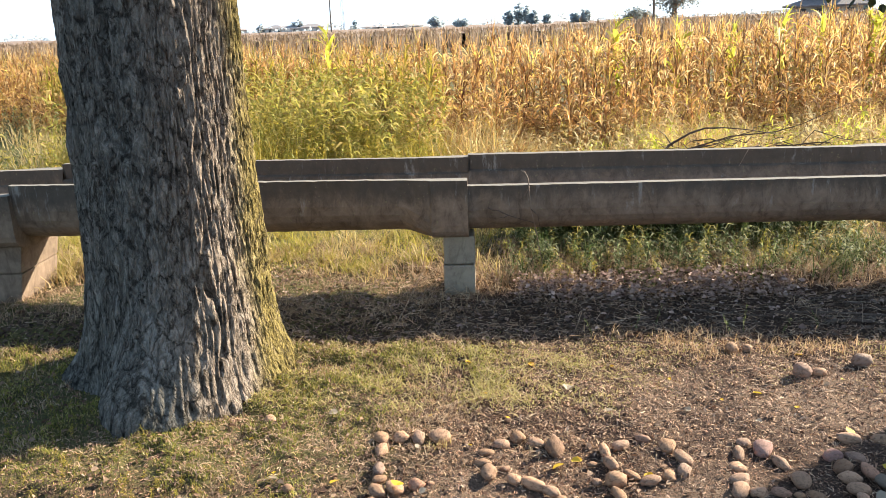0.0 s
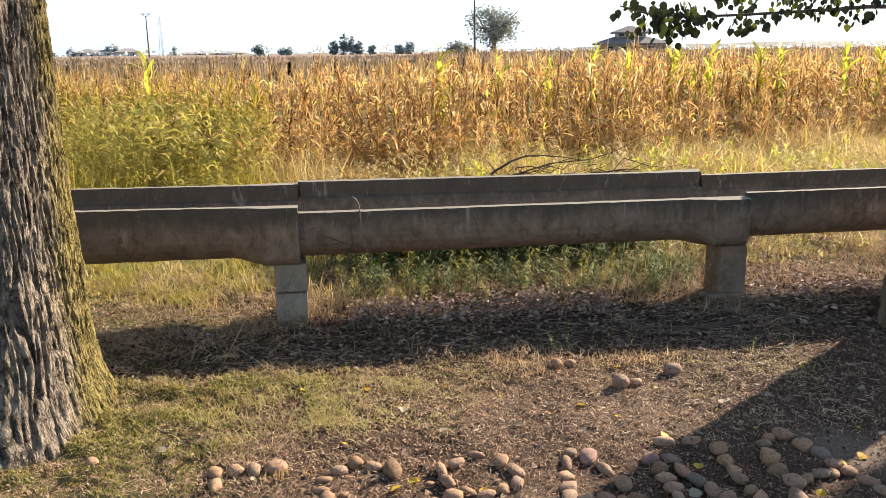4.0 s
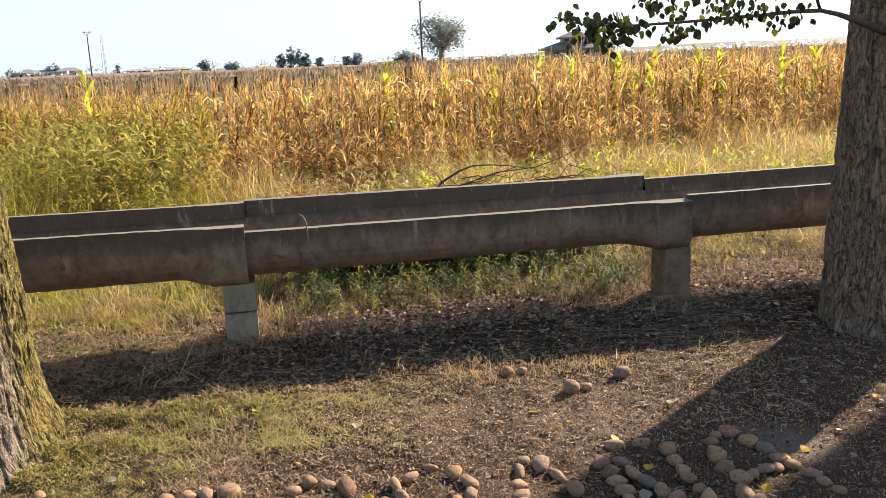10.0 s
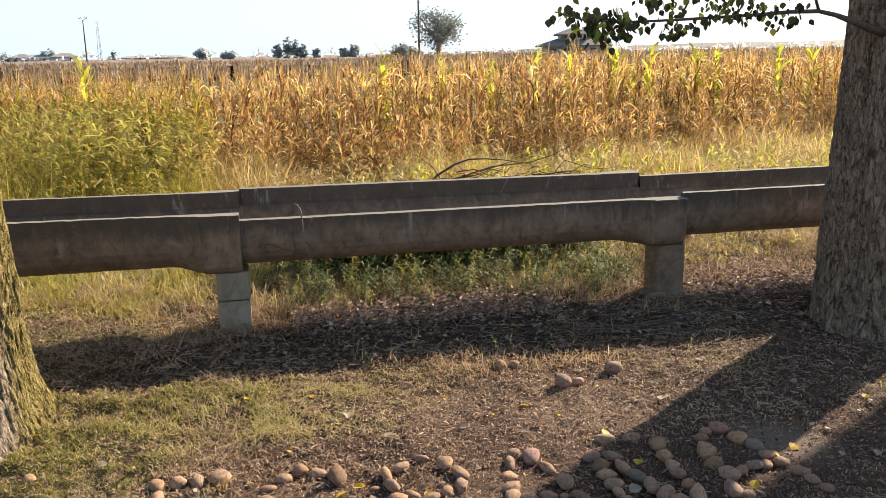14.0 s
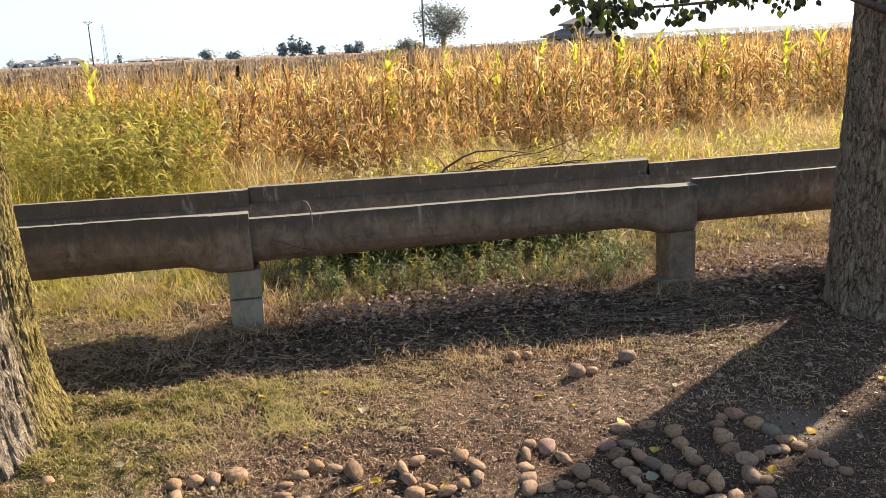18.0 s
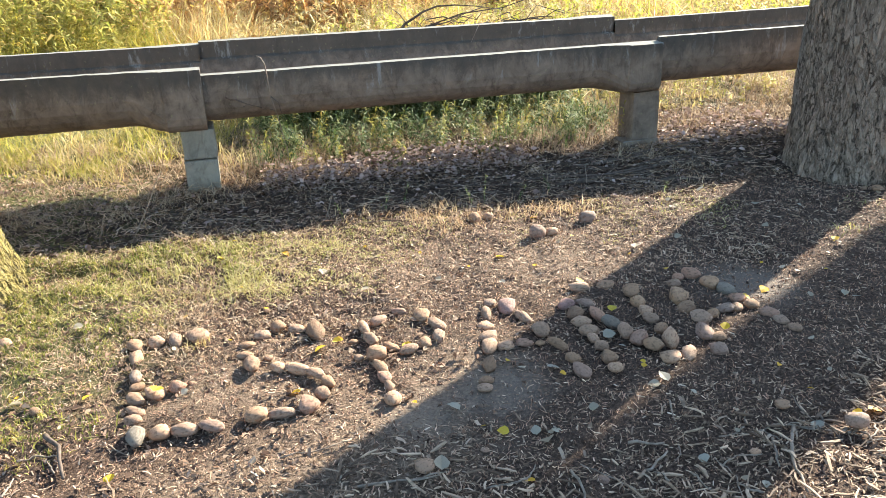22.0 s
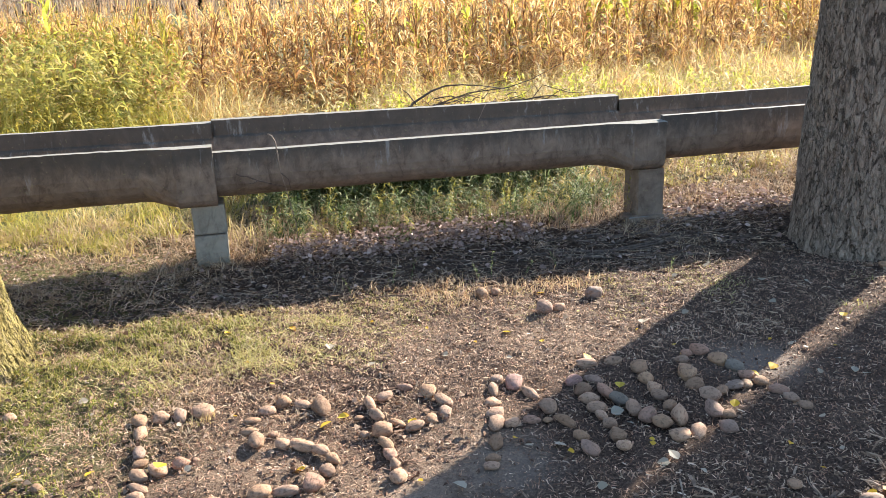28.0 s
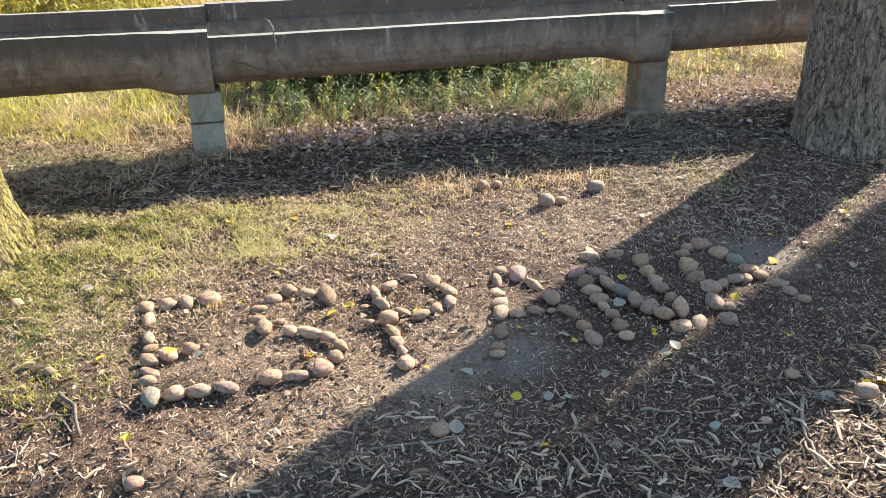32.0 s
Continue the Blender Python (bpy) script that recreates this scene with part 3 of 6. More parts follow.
# ---- ground ----
def axis(lo, hi, fine, far):
    a = list(np.arange(lo, hi + fine / 2, fine))
    step, left, right = fine, lo, hi
    while right < far:
        step *= 1.35
        left, right = left - step, right + step
        a = [left] + a + [right]
    return np.array(a)


gx, gy = axis(-3.4, 5.8, 0.037, 2600.0), axis(1.3, 6.4, 0.037, 2600.0)
GX, GY = np.meshgrid(gx, gy)
GZ = ground_z(GX, GY)
nx, ny = len(gx), len(gy)
ids = np.arange(nx * ny).reshape(ny, nx)
quads = np.stack([ids[:-1, :-1], ids[:-1, 1:], ids[1:, 1:], ids[1:, :-1]], -1).reshape(-1, 4)
ground = thing("ground", mesh_np("ground", np.stack([GX.ravel(), GY.ravel(), GZ.ravel()], 1), quads, SOIL, True),
               "brown soil with turf round the old tree", "ground", kind="structure")

# ---- irrigation channel: cast segments with a collar at one end, on short posts ----
RIM, BOTTOM = 0.77, 0.408
JOINTS = [-8.80, -5.75, -2.70, 0.34, 3.42, 6.40, 9.45, 12.50, 15.55]


def channel_profile(grow, bottom, wall=0.042, boxy=0.68, flat=0.68):
    """Cross-section, outer side first and then the inner side back: (y, z)."""
    half = 0.40 + grow
    outer, inner = [], []
    for i in range(17):
        w = math.pi * i / 16
        c, s = -math.cos(w), math.sin(w)
        zz = RIM - 0.07 - (RIM - 0.07 - bottom) * abs(s) ** (flat if c <= 0 else 1.8)
        yy = half * (abs(c) ** boxy) * -1 if c <= 0 else half * c
        outer.append((yy, zz))
    outer = [(-half - 0.004, RIM)] + outer + [(half + 0.004, RIM)]
    for i in range(17):
        w = math.pi * i / 16
        c, s = math.cos(w), math.sin(w)
        zz = RIM - 0.115 - (RIM - 0.115 - 0.455) * abs(s) ** (0.8 if c <= 0 else 1.6)
        yy = (half - wall - grow - 0.022) * (abs(c) ** 0.62 * -1 if c <= 0 else c)
        inner.append((yy, zz))
    inner = [(half - wall - grow, RIM)] + [(half - wall - grow + 0.004, RIM - 0.105)] + inner + [(-half + wall + grow - 0.004, RIM - 0.105)] + [(-half + wall + grow, RIM)]
    return outer + inner


# how far the near and the far rim of a segment stand off the mean height, at its start and end
SAG = {-2.70: ((0.060, 0.026), (0.085, 0.053)), 0.34: ((-0.020, -0.025), (0.075, 0.055)), 3.42: ((0.007, 0.013), (0.023, 0.033))}


def settle(start, x, y):
    near, far = SAG.get(start, ((0, 0), (0.045, 0.045)))
    s = (x - start) / 3.05
    n, f = near[0] + (near[1] - near[0]) * s, far[0] + (far[1] - far[0]) * s
    k = (y + 0.40) / 0.8
    return n + (f - n) * k


def sweep(xs, profiles, start, chip=0.009, caps=(0, -1)):
    """A body from cross-sections at xs."""
    bm = bmesh.new()
    rings = []
    for x, prof in zip(xs, profiles):
        ring = []
        for k, (y, z) in enumerate(prof):
            j = noise.noise((x * 23.0, y * 9.0, z * 9.0)) * chip * 0.5
            ring.append(bm.verts.new((x, YC + y + j, z + settle(start, x, y) * min(1.0, (z - 0.37) / 0.30) + j * 0.6)))
        rings.append(ring)
    n = len(rings[0])
    for a, b in zip(rings, rings[1:]):
        for k in range(n):
            bm.faces.new((a[k], a[(k + 1) % n], b[(k + 1) % n], b[k]))
    for ring in [rings[k] for k in caps]:
        half_n = n // 2
        for k in range(half_n - 1):
            bm.faces.new((ring[k], ring[k + 1], ring[n - 2 - k], ring[n - 1 - k]))
    bmesh.ops.recalc_face_normals(bm, faces=bm.faces[:])
    return bm


flume = tagged(new("irrigation_channel"), "raised grey concrete irrigation channel with dark streaks, carried on short posts", "water channel")
rng = random.Random(5)
for a, b in zip(JOINTS, JOINTS[1:]):
    xs = [a - 0.010 + (b - 0.44 - a + 0.010) * i / 60 for i in range(61)]
    prof = channel_profile(0.0, BOTTOM)
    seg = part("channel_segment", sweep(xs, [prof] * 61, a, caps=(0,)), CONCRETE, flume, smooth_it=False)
    cx = [b - 0.44, b - 0.40, b - 0.35, b - 0.30, b - 0.25, b - 0.235, b - 0.12, b]
    grow = [0.0, 0.004, 0.012, 0.022, 0.030, 0.042, 0.042, 0.042]
    bot = [0.408, 0.404, 0.397, 0.390, 0.384, 0.380, 0.380, 0.380]
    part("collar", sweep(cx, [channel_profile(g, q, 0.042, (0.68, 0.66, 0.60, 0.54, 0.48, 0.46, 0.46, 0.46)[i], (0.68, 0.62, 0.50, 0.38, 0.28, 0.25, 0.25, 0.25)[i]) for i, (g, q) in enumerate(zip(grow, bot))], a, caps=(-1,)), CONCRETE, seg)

POSTS = [(-8.92, 0.22), (-5.86, 0.24), (-2.84, 0.22), (0.268, 0.21), (3.378, 0.215), (6.22, 0.34), (9.33, 0.24), (12.38, 0.24)]
for k, (px, w) in enumerate(POSTS):
    post = tagged(new("support_post"), "short square concrete block post under the channel joint", "post", "channel posts")
    zz = [-0.10, 0.40] if k == 4 else [-0.10, 0.205, 0.40]
    for j in range(len(zz) - 1):
        o = rng.uniform(-0.006, 0.006)
        bm = box_bm(px - w / 2 + o, px + w / 2 + o, 5.462 + o, 5.462 + (0.52 if k == 2 else 0.24), zz[j] + 0.003, zz[j + 1] - 0.002, 0.03 if k == 4 else 0.012, 0.006, rng)
        if k == 2:                    # leans out at its foot
            for v in bm.verts:
                v.co.x -= 0.45 * max(0.0, 0.40 - v.co.z) * (1 if v.co.x < px else 0.35)
        part("concrete_block", bm, CONCRETE if k in (2, 4) else CONCRETE_PALE, post)
    if k == 4:
        part("footing", box_bm(px - w / 2 - 0.09, px + w / 2 - 0.02, 5.42, 5.62, -0.1, 0.045, 0.02, 0.02, rng), CONCRETE, post, "low rough concrete footing")


# ---- trees ----
def trunk_mesh(name, radius, height, flare, lobes, seed, material, furrow, n_around=200, lean=(0.0, 0.0), ridge=(9.0, 1.1), rows=None, dense=None, rough_side=None):
    """A trunk with root flare and furrowed bark; its origin is at its base."""
    verts, faces = [], []
    if rows is None:
        rows = [-0.12 + 2.6 * i / 160 for i in range(161)] + [2.48 + (height - 2.48) * (i + 1) / 24 for i in range(24)]
    if dense:                         # finer where the path passes
        lo, hi, n_fine = dense
        angles = [radians(lo + (hi - lo) * k / n_fine) for k in range(n_fine)] + [radians(hi + (360 - hi + lo) * k / 70) for k in range(70)]
        n_around = len(angles)
    else:
        angles = [2 * math.pi * k / n_around for k in range(n_around)]
    for z in rows:
        zp = max(z, 0.0)
        for w in angles:
            c, s = math.cos(w), math.sin(w)
            r = radius * (1 - 0.045 * zp) + flare * math.exp(-zp / 0.26)
            for ang, wide, amount, *reach in lobes:
                d = max(0.0, math.cos(w - radians(ang))) ** wide
                r += amount * d * (1 / (1 + (zp / reach[0]) ** reach[1]) if reach else math.exp(-zp / 0.20))
            deep = furrow if rough_side is None else furrow * (0.38 + 0.62 * min(1.0, max(0.0, (math.cos(w - radians(rough_side)) - 0.35) * 2.5)))
            q = (c * ridge[0] * radius + seed, s * ridge[0] * radius, zp * ridge[1])
            warp = noise.noise((q[0] * 0.35, q[1] * 0.35, q[2] * 1.1 + 4.0))
            n1 = noise.noise((q[0] + warp * 1.5, q[1] + warp * 1.5, q[2] + warp * 0.6))
            n2 = noise.noise((q[0] * 2.1, q[1] * 2.1, q[2] * 2.6 + 9.0)) + 0.7 * noise.noise((c * radius * 75.0, s * radius * 75.0, zp * 30.0 + seed))
            n3 = noise.noise((c * 2.1, s * 2.1, zp * 1.1 + seed)) + 0.5 * noise.noise((c * 5.0, s * 5.0, zp * 2.0 + seed))
            lump = noise.noise((c * 16.0 * radius, s * 16.0 * radius, zp * 6.0 + seed))
            crest = 0.62 * max(0.0, 1 - abs(n1) * 4.4) ** 1.1
            far = noise.voronoi((c * radius * 30.0 + warp * 0.8 + seed, s * radius * 30.0 + warp * 0.8, zp * 3.2 + 0.35 * n1))[0]
            crest += 0.36 * max(0.0, 1 - (far[1] - far[0]) * 4.5)
            n4 = noise.noise((q[0] * 0.9, q[1] * 0.9, q[2] * 7.0 + 2.0))
            r += deep * (0.3 - 1.2 * crest + 0.42 * n2 + 0.30 * n4) + (furrow - deep) * 1.7 * lump + 0.035 * radius * n3
            verts.append((r * c + lean[0] * zp, r * s + lean[1] * zp, z))
    m = len(rows)
    for i in range(m - 1):
        for k in range(n_around):
            k2 = (k + 1) % n_around
            faces.append((i * n_around + k, i * n_around + k2, (i + 1) * n_around + k2, (i + 1) * n_around + k))
    return mesh_np(name, verts, faces, material, True)


def leaf_template(size=1.0):
    """A broad, pointed leaf, slightly folded along its rib."""
    v = [(0, 0, 0), (0.30, 0.16, 0.05), (0.42, 0.46, 0.06), (0.0, 0.50, 0.0), (0.22, 0.78, 0.03), (0, 1.0, -0.03),
         (-0.30, 0.16, 0.05), (-0.42, 0.46, 0.06), (-0.22, 0.78, 0.03)]
    f = [(0, 1, 2, 3), (3, 2, 4, 5), (0, 3, 7, 6), (3, 5, 8, 7)]
    return [tuple(c * size for c in p) for p in v], f


def scatter_leaves(name, rng, x, y, z, size, material):
    n = len(x)
    v, f = spread(leaf_template(), x, y, z, rng.uniform(0, 2 * np.pi, n), size, rng.uniform(-1.4, 1.4, n))
    return mesh_np(name, v, f, material)


def crown(name, parent, centre, radius, count, seed, size=0.11, material=CROWN):
    """Leaves in uneven clumps round the limbs."""
    r = np.random.RandomState(seed)
    clumps = r.normal(0, 0.55, (26, 3)) * radius * np.array([1, 1, 0.8]) + centre
    k = r.randint(0, len(clumps), count)
    p = clumps[k] + r.normal(0, 0.22, (count, 3)) * radius
    return part(name, scatter_leaves(name, r, p[:, 0], p[:, 1], p[:, 2], r.uniform(0.7, 1.3, count) * size, material), None, parent)


def limbs(parent, base, tops, radius, material, rng, name="limb"):
    for top in tops:
        pts = wander(base, top, rng, 7, 0.06)
        part(name, tube_mesh(name, pts, [radius * (1 - 0.85 * i / 6) for i in range(7)], material, 8), None, parent)


# the old mossy tree beside the lettering
T1 = (-1.19, 4.30)
old_tree = tagged(new("old_tree"), "thick old tree, furrowed bark with yellow moss", "tree", "roadside trees")
old_tree.location = (*T1, 0)
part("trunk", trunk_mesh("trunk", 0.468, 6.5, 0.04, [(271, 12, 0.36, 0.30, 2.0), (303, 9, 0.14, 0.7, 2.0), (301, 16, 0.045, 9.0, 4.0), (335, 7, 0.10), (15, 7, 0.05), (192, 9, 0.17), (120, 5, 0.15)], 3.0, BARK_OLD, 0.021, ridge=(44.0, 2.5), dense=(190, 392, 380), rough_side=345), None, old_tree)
rng = random.Random(11)
limbs(old_tree, (0, 0, 6.2), [(1.8, 0.6, 8.8), (-1.7, 0.9, 9.2), (0.2, -1.6, 9.4), (0.3, 1.7, 9.8), (0.0, 0.1, 10.4)], 0.20, BARK_OLD, rng)
crown("crown", old_tree, (0, 0.2, 9.3), 2.6, 5000, 21)

# the grey-barked tree, with one low leafy branch
T2 = (4.34, 4.56)
grey_tree = tagged(new("grey_tree"), "grey tree with plated bark and one low leafy branch", "tree", "roadside trees")
grey_tree.location = (*T2, 0)
part("trunk", trunk_mesh("trunk", 0.312, 6.5, 0.015, [(235, 5, 0.05), (200, 6, 0.04), (305, 6, 0.06, 0.55, 2.0), (60, 5, 0.06), (125, 5, 0.05, 1.2, 4.0)], 8.0, BARK_GREY, 0.013, ridge=(26.0, 2.4), dense=(150, 320, 190)), None, grey_tree)
limbs(grey_tree, (0, 0, 6.2), [(1.5, 0.6, 8.8), (-1.5, 0.7, 9.0), (0.2, -1.4, 9.2), (0.3, 1.5, 9.4), (0.0, 0.1, 10.0)], 0.15, BARK_GREY, rng)
crown("crown", grey_tree, (0, 0.2, 9.0), 2.3, 4000, 22)
BRANCH = [(4.10, 4.40, 1.84), (3.86, 4.33, 1.90), (3.71, 4.30, 1.94), (3.60, 4.30, 1.962), (3.42, 4.30, 1.96), (3.24, 4.30, 1.947), (2.89, 4.30, 1.93), (2.65, 4.30, 1.92), (2.42, 4.30, 1.914), (2.20, 4.30, 1.93), (2.05, 4.30, 1.97)]
bpts = [(x - T2[0], y - T2[1], z) for x, y, z in BRANCH]
branch = part("branch", tube_mesh("branch", bpts, [0.028, 0.019, 0.014, 0.012, 0.011, 0.010, 0.008, 0.007, 0.006, 0.005, 0.003], TWIG_DARK, 8), None, grey_tree, "low thin branch reaching out sideways")
upshoot = [(x - T2[0], y - T2[1], z) for x, y, z in ((3.60, 4.30, 1.962), (3.545, 4.28, 2.06), (3.47, 4.26, 2.14), (3.30, 4.24, 2.24))]
part("side_twig", tube_mesh("side_twig", upshoot, [0.010, 0.008, 0.006, 0.003], TWIG_DARK, 6), None, branch)
leaf_me = bpy.data.meshes.new("leaf")
lv, lf = leaf_template(1.0)
leaf_me.from_pydata(lv, [], lf)
leaf_me.materials.append(POPLAR)
rng = random.Random(17)


def branch_leaf(x, y, z, size):
    ob = new("leaf", leaf_me)
    ob.parent = branch
    ob.location = (x - T2[0], y - T2[1], z)
    ob.rotation_euler = (rng.uniform(-2.2, -0.9), rng.uniform(-0.6, 0.6), rng.uniform(0, 6.28))
    ob.scale = (size, size, size)


for x, z, wide, tall, count in ((2.15, 1.975, 0.05, 0.030, 24), (2.27, 1.90, 0.07, 0.045, 84), (2.39, 1.89, 0.06, 0.045, 74), (2.40, 1.95, 0.06, 0.03, 20), (2.60, 2.04, 0.07, 0.04, 36), (2.68, 1.98, 0.06, 0.03, 16), (2.76, 1.875, 0.05, 0.025, 26), (2.62, 1.90, 0.06, 0.02, 10), (2.99, 2.06, 0.10, 0.04, 44), (2.93, 1.95, 0.08, 0.025, 20), (3.15, 1.98, 0.10, 0.035, 40), (3.36, 1.92, 0.06, 0.025, 24), (2.75, 2.15, 0.3, 0.05, 50), (3.35, 2.15, 0.2, 0.05, 34), (3.42, 2.0, 0.06, 0.03, 10)):
    for _ in range(int(count * 0.95)):
        branch_leaf(rng.gauss(x, wide * 0.8), 4.30 + rng.gauss(0, 0.10), rng.gauss(z, tall * 0.9), rng.uniform(0.030, 0.054))

# a third tree past the channel, whose shadow crosses the lettering's corner
far_tree_3 = tagged(new("young_tree"), "slimmer grey tree leaning over past the channel", "tree", "roadside trees")
far_tree_3.location = (11.295, 7.615, 0)
part("trunk", trunk_mesh("trunk", 0.375, 6.5, 0.03, [(235, 5, 0.05)], 14.0, BARK_GREY, 0.012, 60, lean=(-0.332, -0.008), ridge=(13.0, 2.6), rows=[-0.1 + 6.6 * i / 60 for i in range(61)]), None, far_tree_3)
limbs(far_tree_3, (-2.06, -0.05, 6.2), [(-0.8, 0.6, 8.8), (-3.8, 0.7, 9.0), (-2.0, -1.4, 9.2), (-2.6, 0.1, 10.0)], 0.14, BARK_GREY, rng)
crown("crown", far_tree_3, (-2.3, 0.2, 9.2), 2.0, 3000, 23)


# ---- stone lettering ----
def cobble(seed):
    """A wear-rounded river cobble: a lump with a few flattened sides."""
    bm = bmesh.new()
    bmesh.ops.create_icosphere(bm, subdivisions=2, radius=0.5)
    r = random.Random(seed)
    o = Vector((r.uniform(0, 50), r.uniform(0, 50), r.uniform(0, 50)))
    flats = [(Vector((r.gauss(0, 1), r.gauss(0, 1), r.gauss(0, 0.8))).normalized(), r.uniform(0.66, 0.88)) for _ in range(9)]
    for v in bm.verts:
        p = v.co.normalized()
        k = 1.05 + 0.16 * noise.noise(p * 1.3 + o) + 0.05 * noise.noise(p * 3.1 + o) + 0.018 * noise.noise(p * 8.0 + o)
        q = p * k
        for d, far in flats:
            over = q.dot(d) - far
            if over > 0:
                q -= d * over * 0.86
        v.co = q * 0.5
    return bm


COBBLES = [bm_mesh("stone", cobble(i), STONE, True) for i in range(16)]
COBBLES_RED = [bm_mesh("stone", cobble(30), STONE_RED, True)]
COBBLES_DARK = [bm_mesh("stone", cobble(40 + i), STONE_DARK, True) for i in range(3)]
STONES = {}                          # x, y, length, breadth and turn in degrees of each stone
STONES["e"] = [(-0.005, 3.374, 0.099, 0.069, -83), (0.076, 3.375, 0.079, 0.071, -10), (0.156, 3.364, 0.109, 0.063, -83), (0.250, 3.369, 0.118, 0.086, -84), (0.004, 3.261, 0.112, 0.056, 85), (0.012, 3.119, 0.100, 0.048, -84), (0.026, 3.036, 0.063, 0.046, 29), (0.028, 2.937, 0.090, 0.060, -53), (0.093, 2.959, 0.086, 0.067, -30), (0.178, 2.978, 0.079, 0.069, -85), (0.232, 3.004, 0.031, 0.028, -22), (0.031, 2.855, 0.081, 0.048, -29), (0.028, 2.793, 0.071, 0.061, -23), (0.046, 2.677, 0.124, 0.066, -81), (0.123, 2.686, 0.083, 0.075, -22), (0.210, 2.682, 0.094, 0.065, -13), (0.309, 2.669, 0.092, 0.065, -21)]
STONES["s"] = [(0.741, 3.275, 0.145, 0.079, 90), (0.663, 3.328, 0.087, 0.047, -35), (0.588, 3.368, 0.091, 0.071, 72), (0.516, 3.309, 0.071, 0.064, 2), (0.453, 3.241, 0.076, 0.054, 16), (0.437, 3.157, 0.080, 0.045, -13), (0.467, 3.075, 0.113, 0.067, -88), (0.529, 3.116, 0.041, 0.034, -1), (0.561, 3.024, 0.077, 0.058, -59), (0.636, 2.982, 0.112, 0.054, -28), (0.702, 2.927, 0.091, 0.050, -52), (0.743, 2.850, 0.091, 0.050, -79), (0.711, 2.765, 0.075, 0.063, 71), (0.651, 2.695, 0.114, 0.082, 86), (0.552, 2.670, 0.095, 0.054, -18), (0.459, 2.686, 0.089, 0.077, -52)]
STONES["p"] = [(0.950, 3.241, 0.101, 0.048, -84), (0.958, 3.139, 0.115, 0.055, -82), (0.958, 2.997, 0.094, 0.086, 15), (0.956, 2.893, 0.097, 0.047, -73), (0.960, 2.816, 0.090, 0.048, -80), (0.965, 2.742, 0.083, 0.040, 86), (0.959, 2.650, 0.093, 0.066, 87), (1.012, 3.283, 0.096, 0.050, 34), (1.121, 3.336, 0.083, 0.039, -37), (1.208, 3.261, 0.105, 0.074, -82), (1.251, 3.164, 0.117, 0.069, -75), (1.234, 3.055, 0.100, 0.062, 77), (1.170, 3.025, 0.075, 0.058, 82), (1.093, 2.998, 0.085, 0.055, 8), (1.027, 3.048, 0.081, 0.044, -53), (0.886, 3.005, 0.045, 0.038, -79), (0.884, 3.144, 0.049, 0.029, 1)]
STONES["a"] = [(1.594, 3.236, 0.108, 0.080, 81), (1.534, 3.291, 0.058, 0.055, -48), (1.484, 3.197, 0.104, 0.050, 77), (1.448, 3.078, 0.071, 0.067, 31), (1.431, 2.985, 0.088, 0.067, 29), (1.414, 2.917, 0.126, 0.064, 66), (1.374, 2.787, 0.107, 0.054, 61), (1.330, 2.685, 0.063, 0.045, 0), (1.308, 2.638, 0.061, 0.055, -2), (1.635, 3.132, 0.100, 0.048, -72), (1.664, 2.992, 0.095, 0.078, 88), (1.480, 2.908, 0.079, 0.055, 20), (1.564, 2.912, 0.076, 0.043, -21), (1.629, 2.900, 0.041, 0.035, -20), (1.692, 2.863, 0.107, 0.051, -71), (1.708, 2.747, 0.076, 0.056, -79), (1.706, 2.643, 0.091, 0.066, -61)]
STONES["n"] = [(1.983, 3.332, 0.115, 0.055, -14), (2.115, 3.326, 0.092, 0.067, 10), (1.861, 3.190, 0.085, 0.069, 42), (1.869, 3.104, 0.097, 0.070, 35), (1.861, 3.015, 0.096, 0.069, -3), (1.860, 2.934, 0.096, 0.061, -11), (1.854, 2.876, 0.071, 0.051, -83), (1.860, 2.801, 0.066, 0.057, -62), (1.848, 2.704, 0.082, 0.069, 76), (1.841, 2.627, 0.061, 0.053, 19)]
STONES["n_slant"] = [(1.945, 3.177, 0.094, 0.055, -59), (1.957, 3.069, 0.101, 0.061, -70), (1.978, 2.973, 0.117, 0.060, -69), (2.004, 2.885, 0.107, 0.059, 74), (2.032, 2.813, 0.099, 0.071, 52), (2.062, 2.743, 0.083, 0.073, -48), (2.082, 2.631, 0.085, 0.077, -66)]
STONES["n_right_leg"] = [(2.194, 3.228, 0.119, 0.070, 54), (2.175, 3.116, 0.098, 0.068, 78), (2.169, 3.029, 0.099, 0.061, 83), (2.164, 2.959, 0.081, 0.057, -50), (2.158, 2.861, 0.088, 0.059, 59), (2.151, 2.770, 0.138, 0.067, 65), (2.162, 2.640, 0.098, 0.060, 54)]
STONES["a_last"] = [(2.541, 3.301, 0.097, 0.078, -63), (2.569, 3.183, 0.121, 0.083, 88), (2.470, 3.298, 0.061, 0.055, 2), (2.420, 3.240, 0.072, 0.054, -16), (2.365, 3.100, 0.153, 0.083, 75), (2.594, 3.088, 0.098, 0.073, -77), (2.607, 3.005, 0.079, 0.063, -85), (2.353, 2.995, 0.102, 0.067, 18), (2.355, 2.892, 0.099, 0.089, -75), (2.432, 2.913, 0.082, 0.051, 45), (2.503, 2.934, 0.080, 0.061, 11), (2.561, 2.936, 0.075, 0.048, 61), (2.631, 2.936, 0.065, 0.059, 86), (2.309, 2.772, 0.118, 0.073, 85), (2.344, 2.728, 0.066, 0.058, 9), (2.292, 2.632, 0.081, 0.072, -55), (2.654, 2.846, 0.094, 0.061, -41), (2.668, 2.768, 0.074, 0.057, -71), (2.687, 2.701, 0.057, 0.049, -24)]
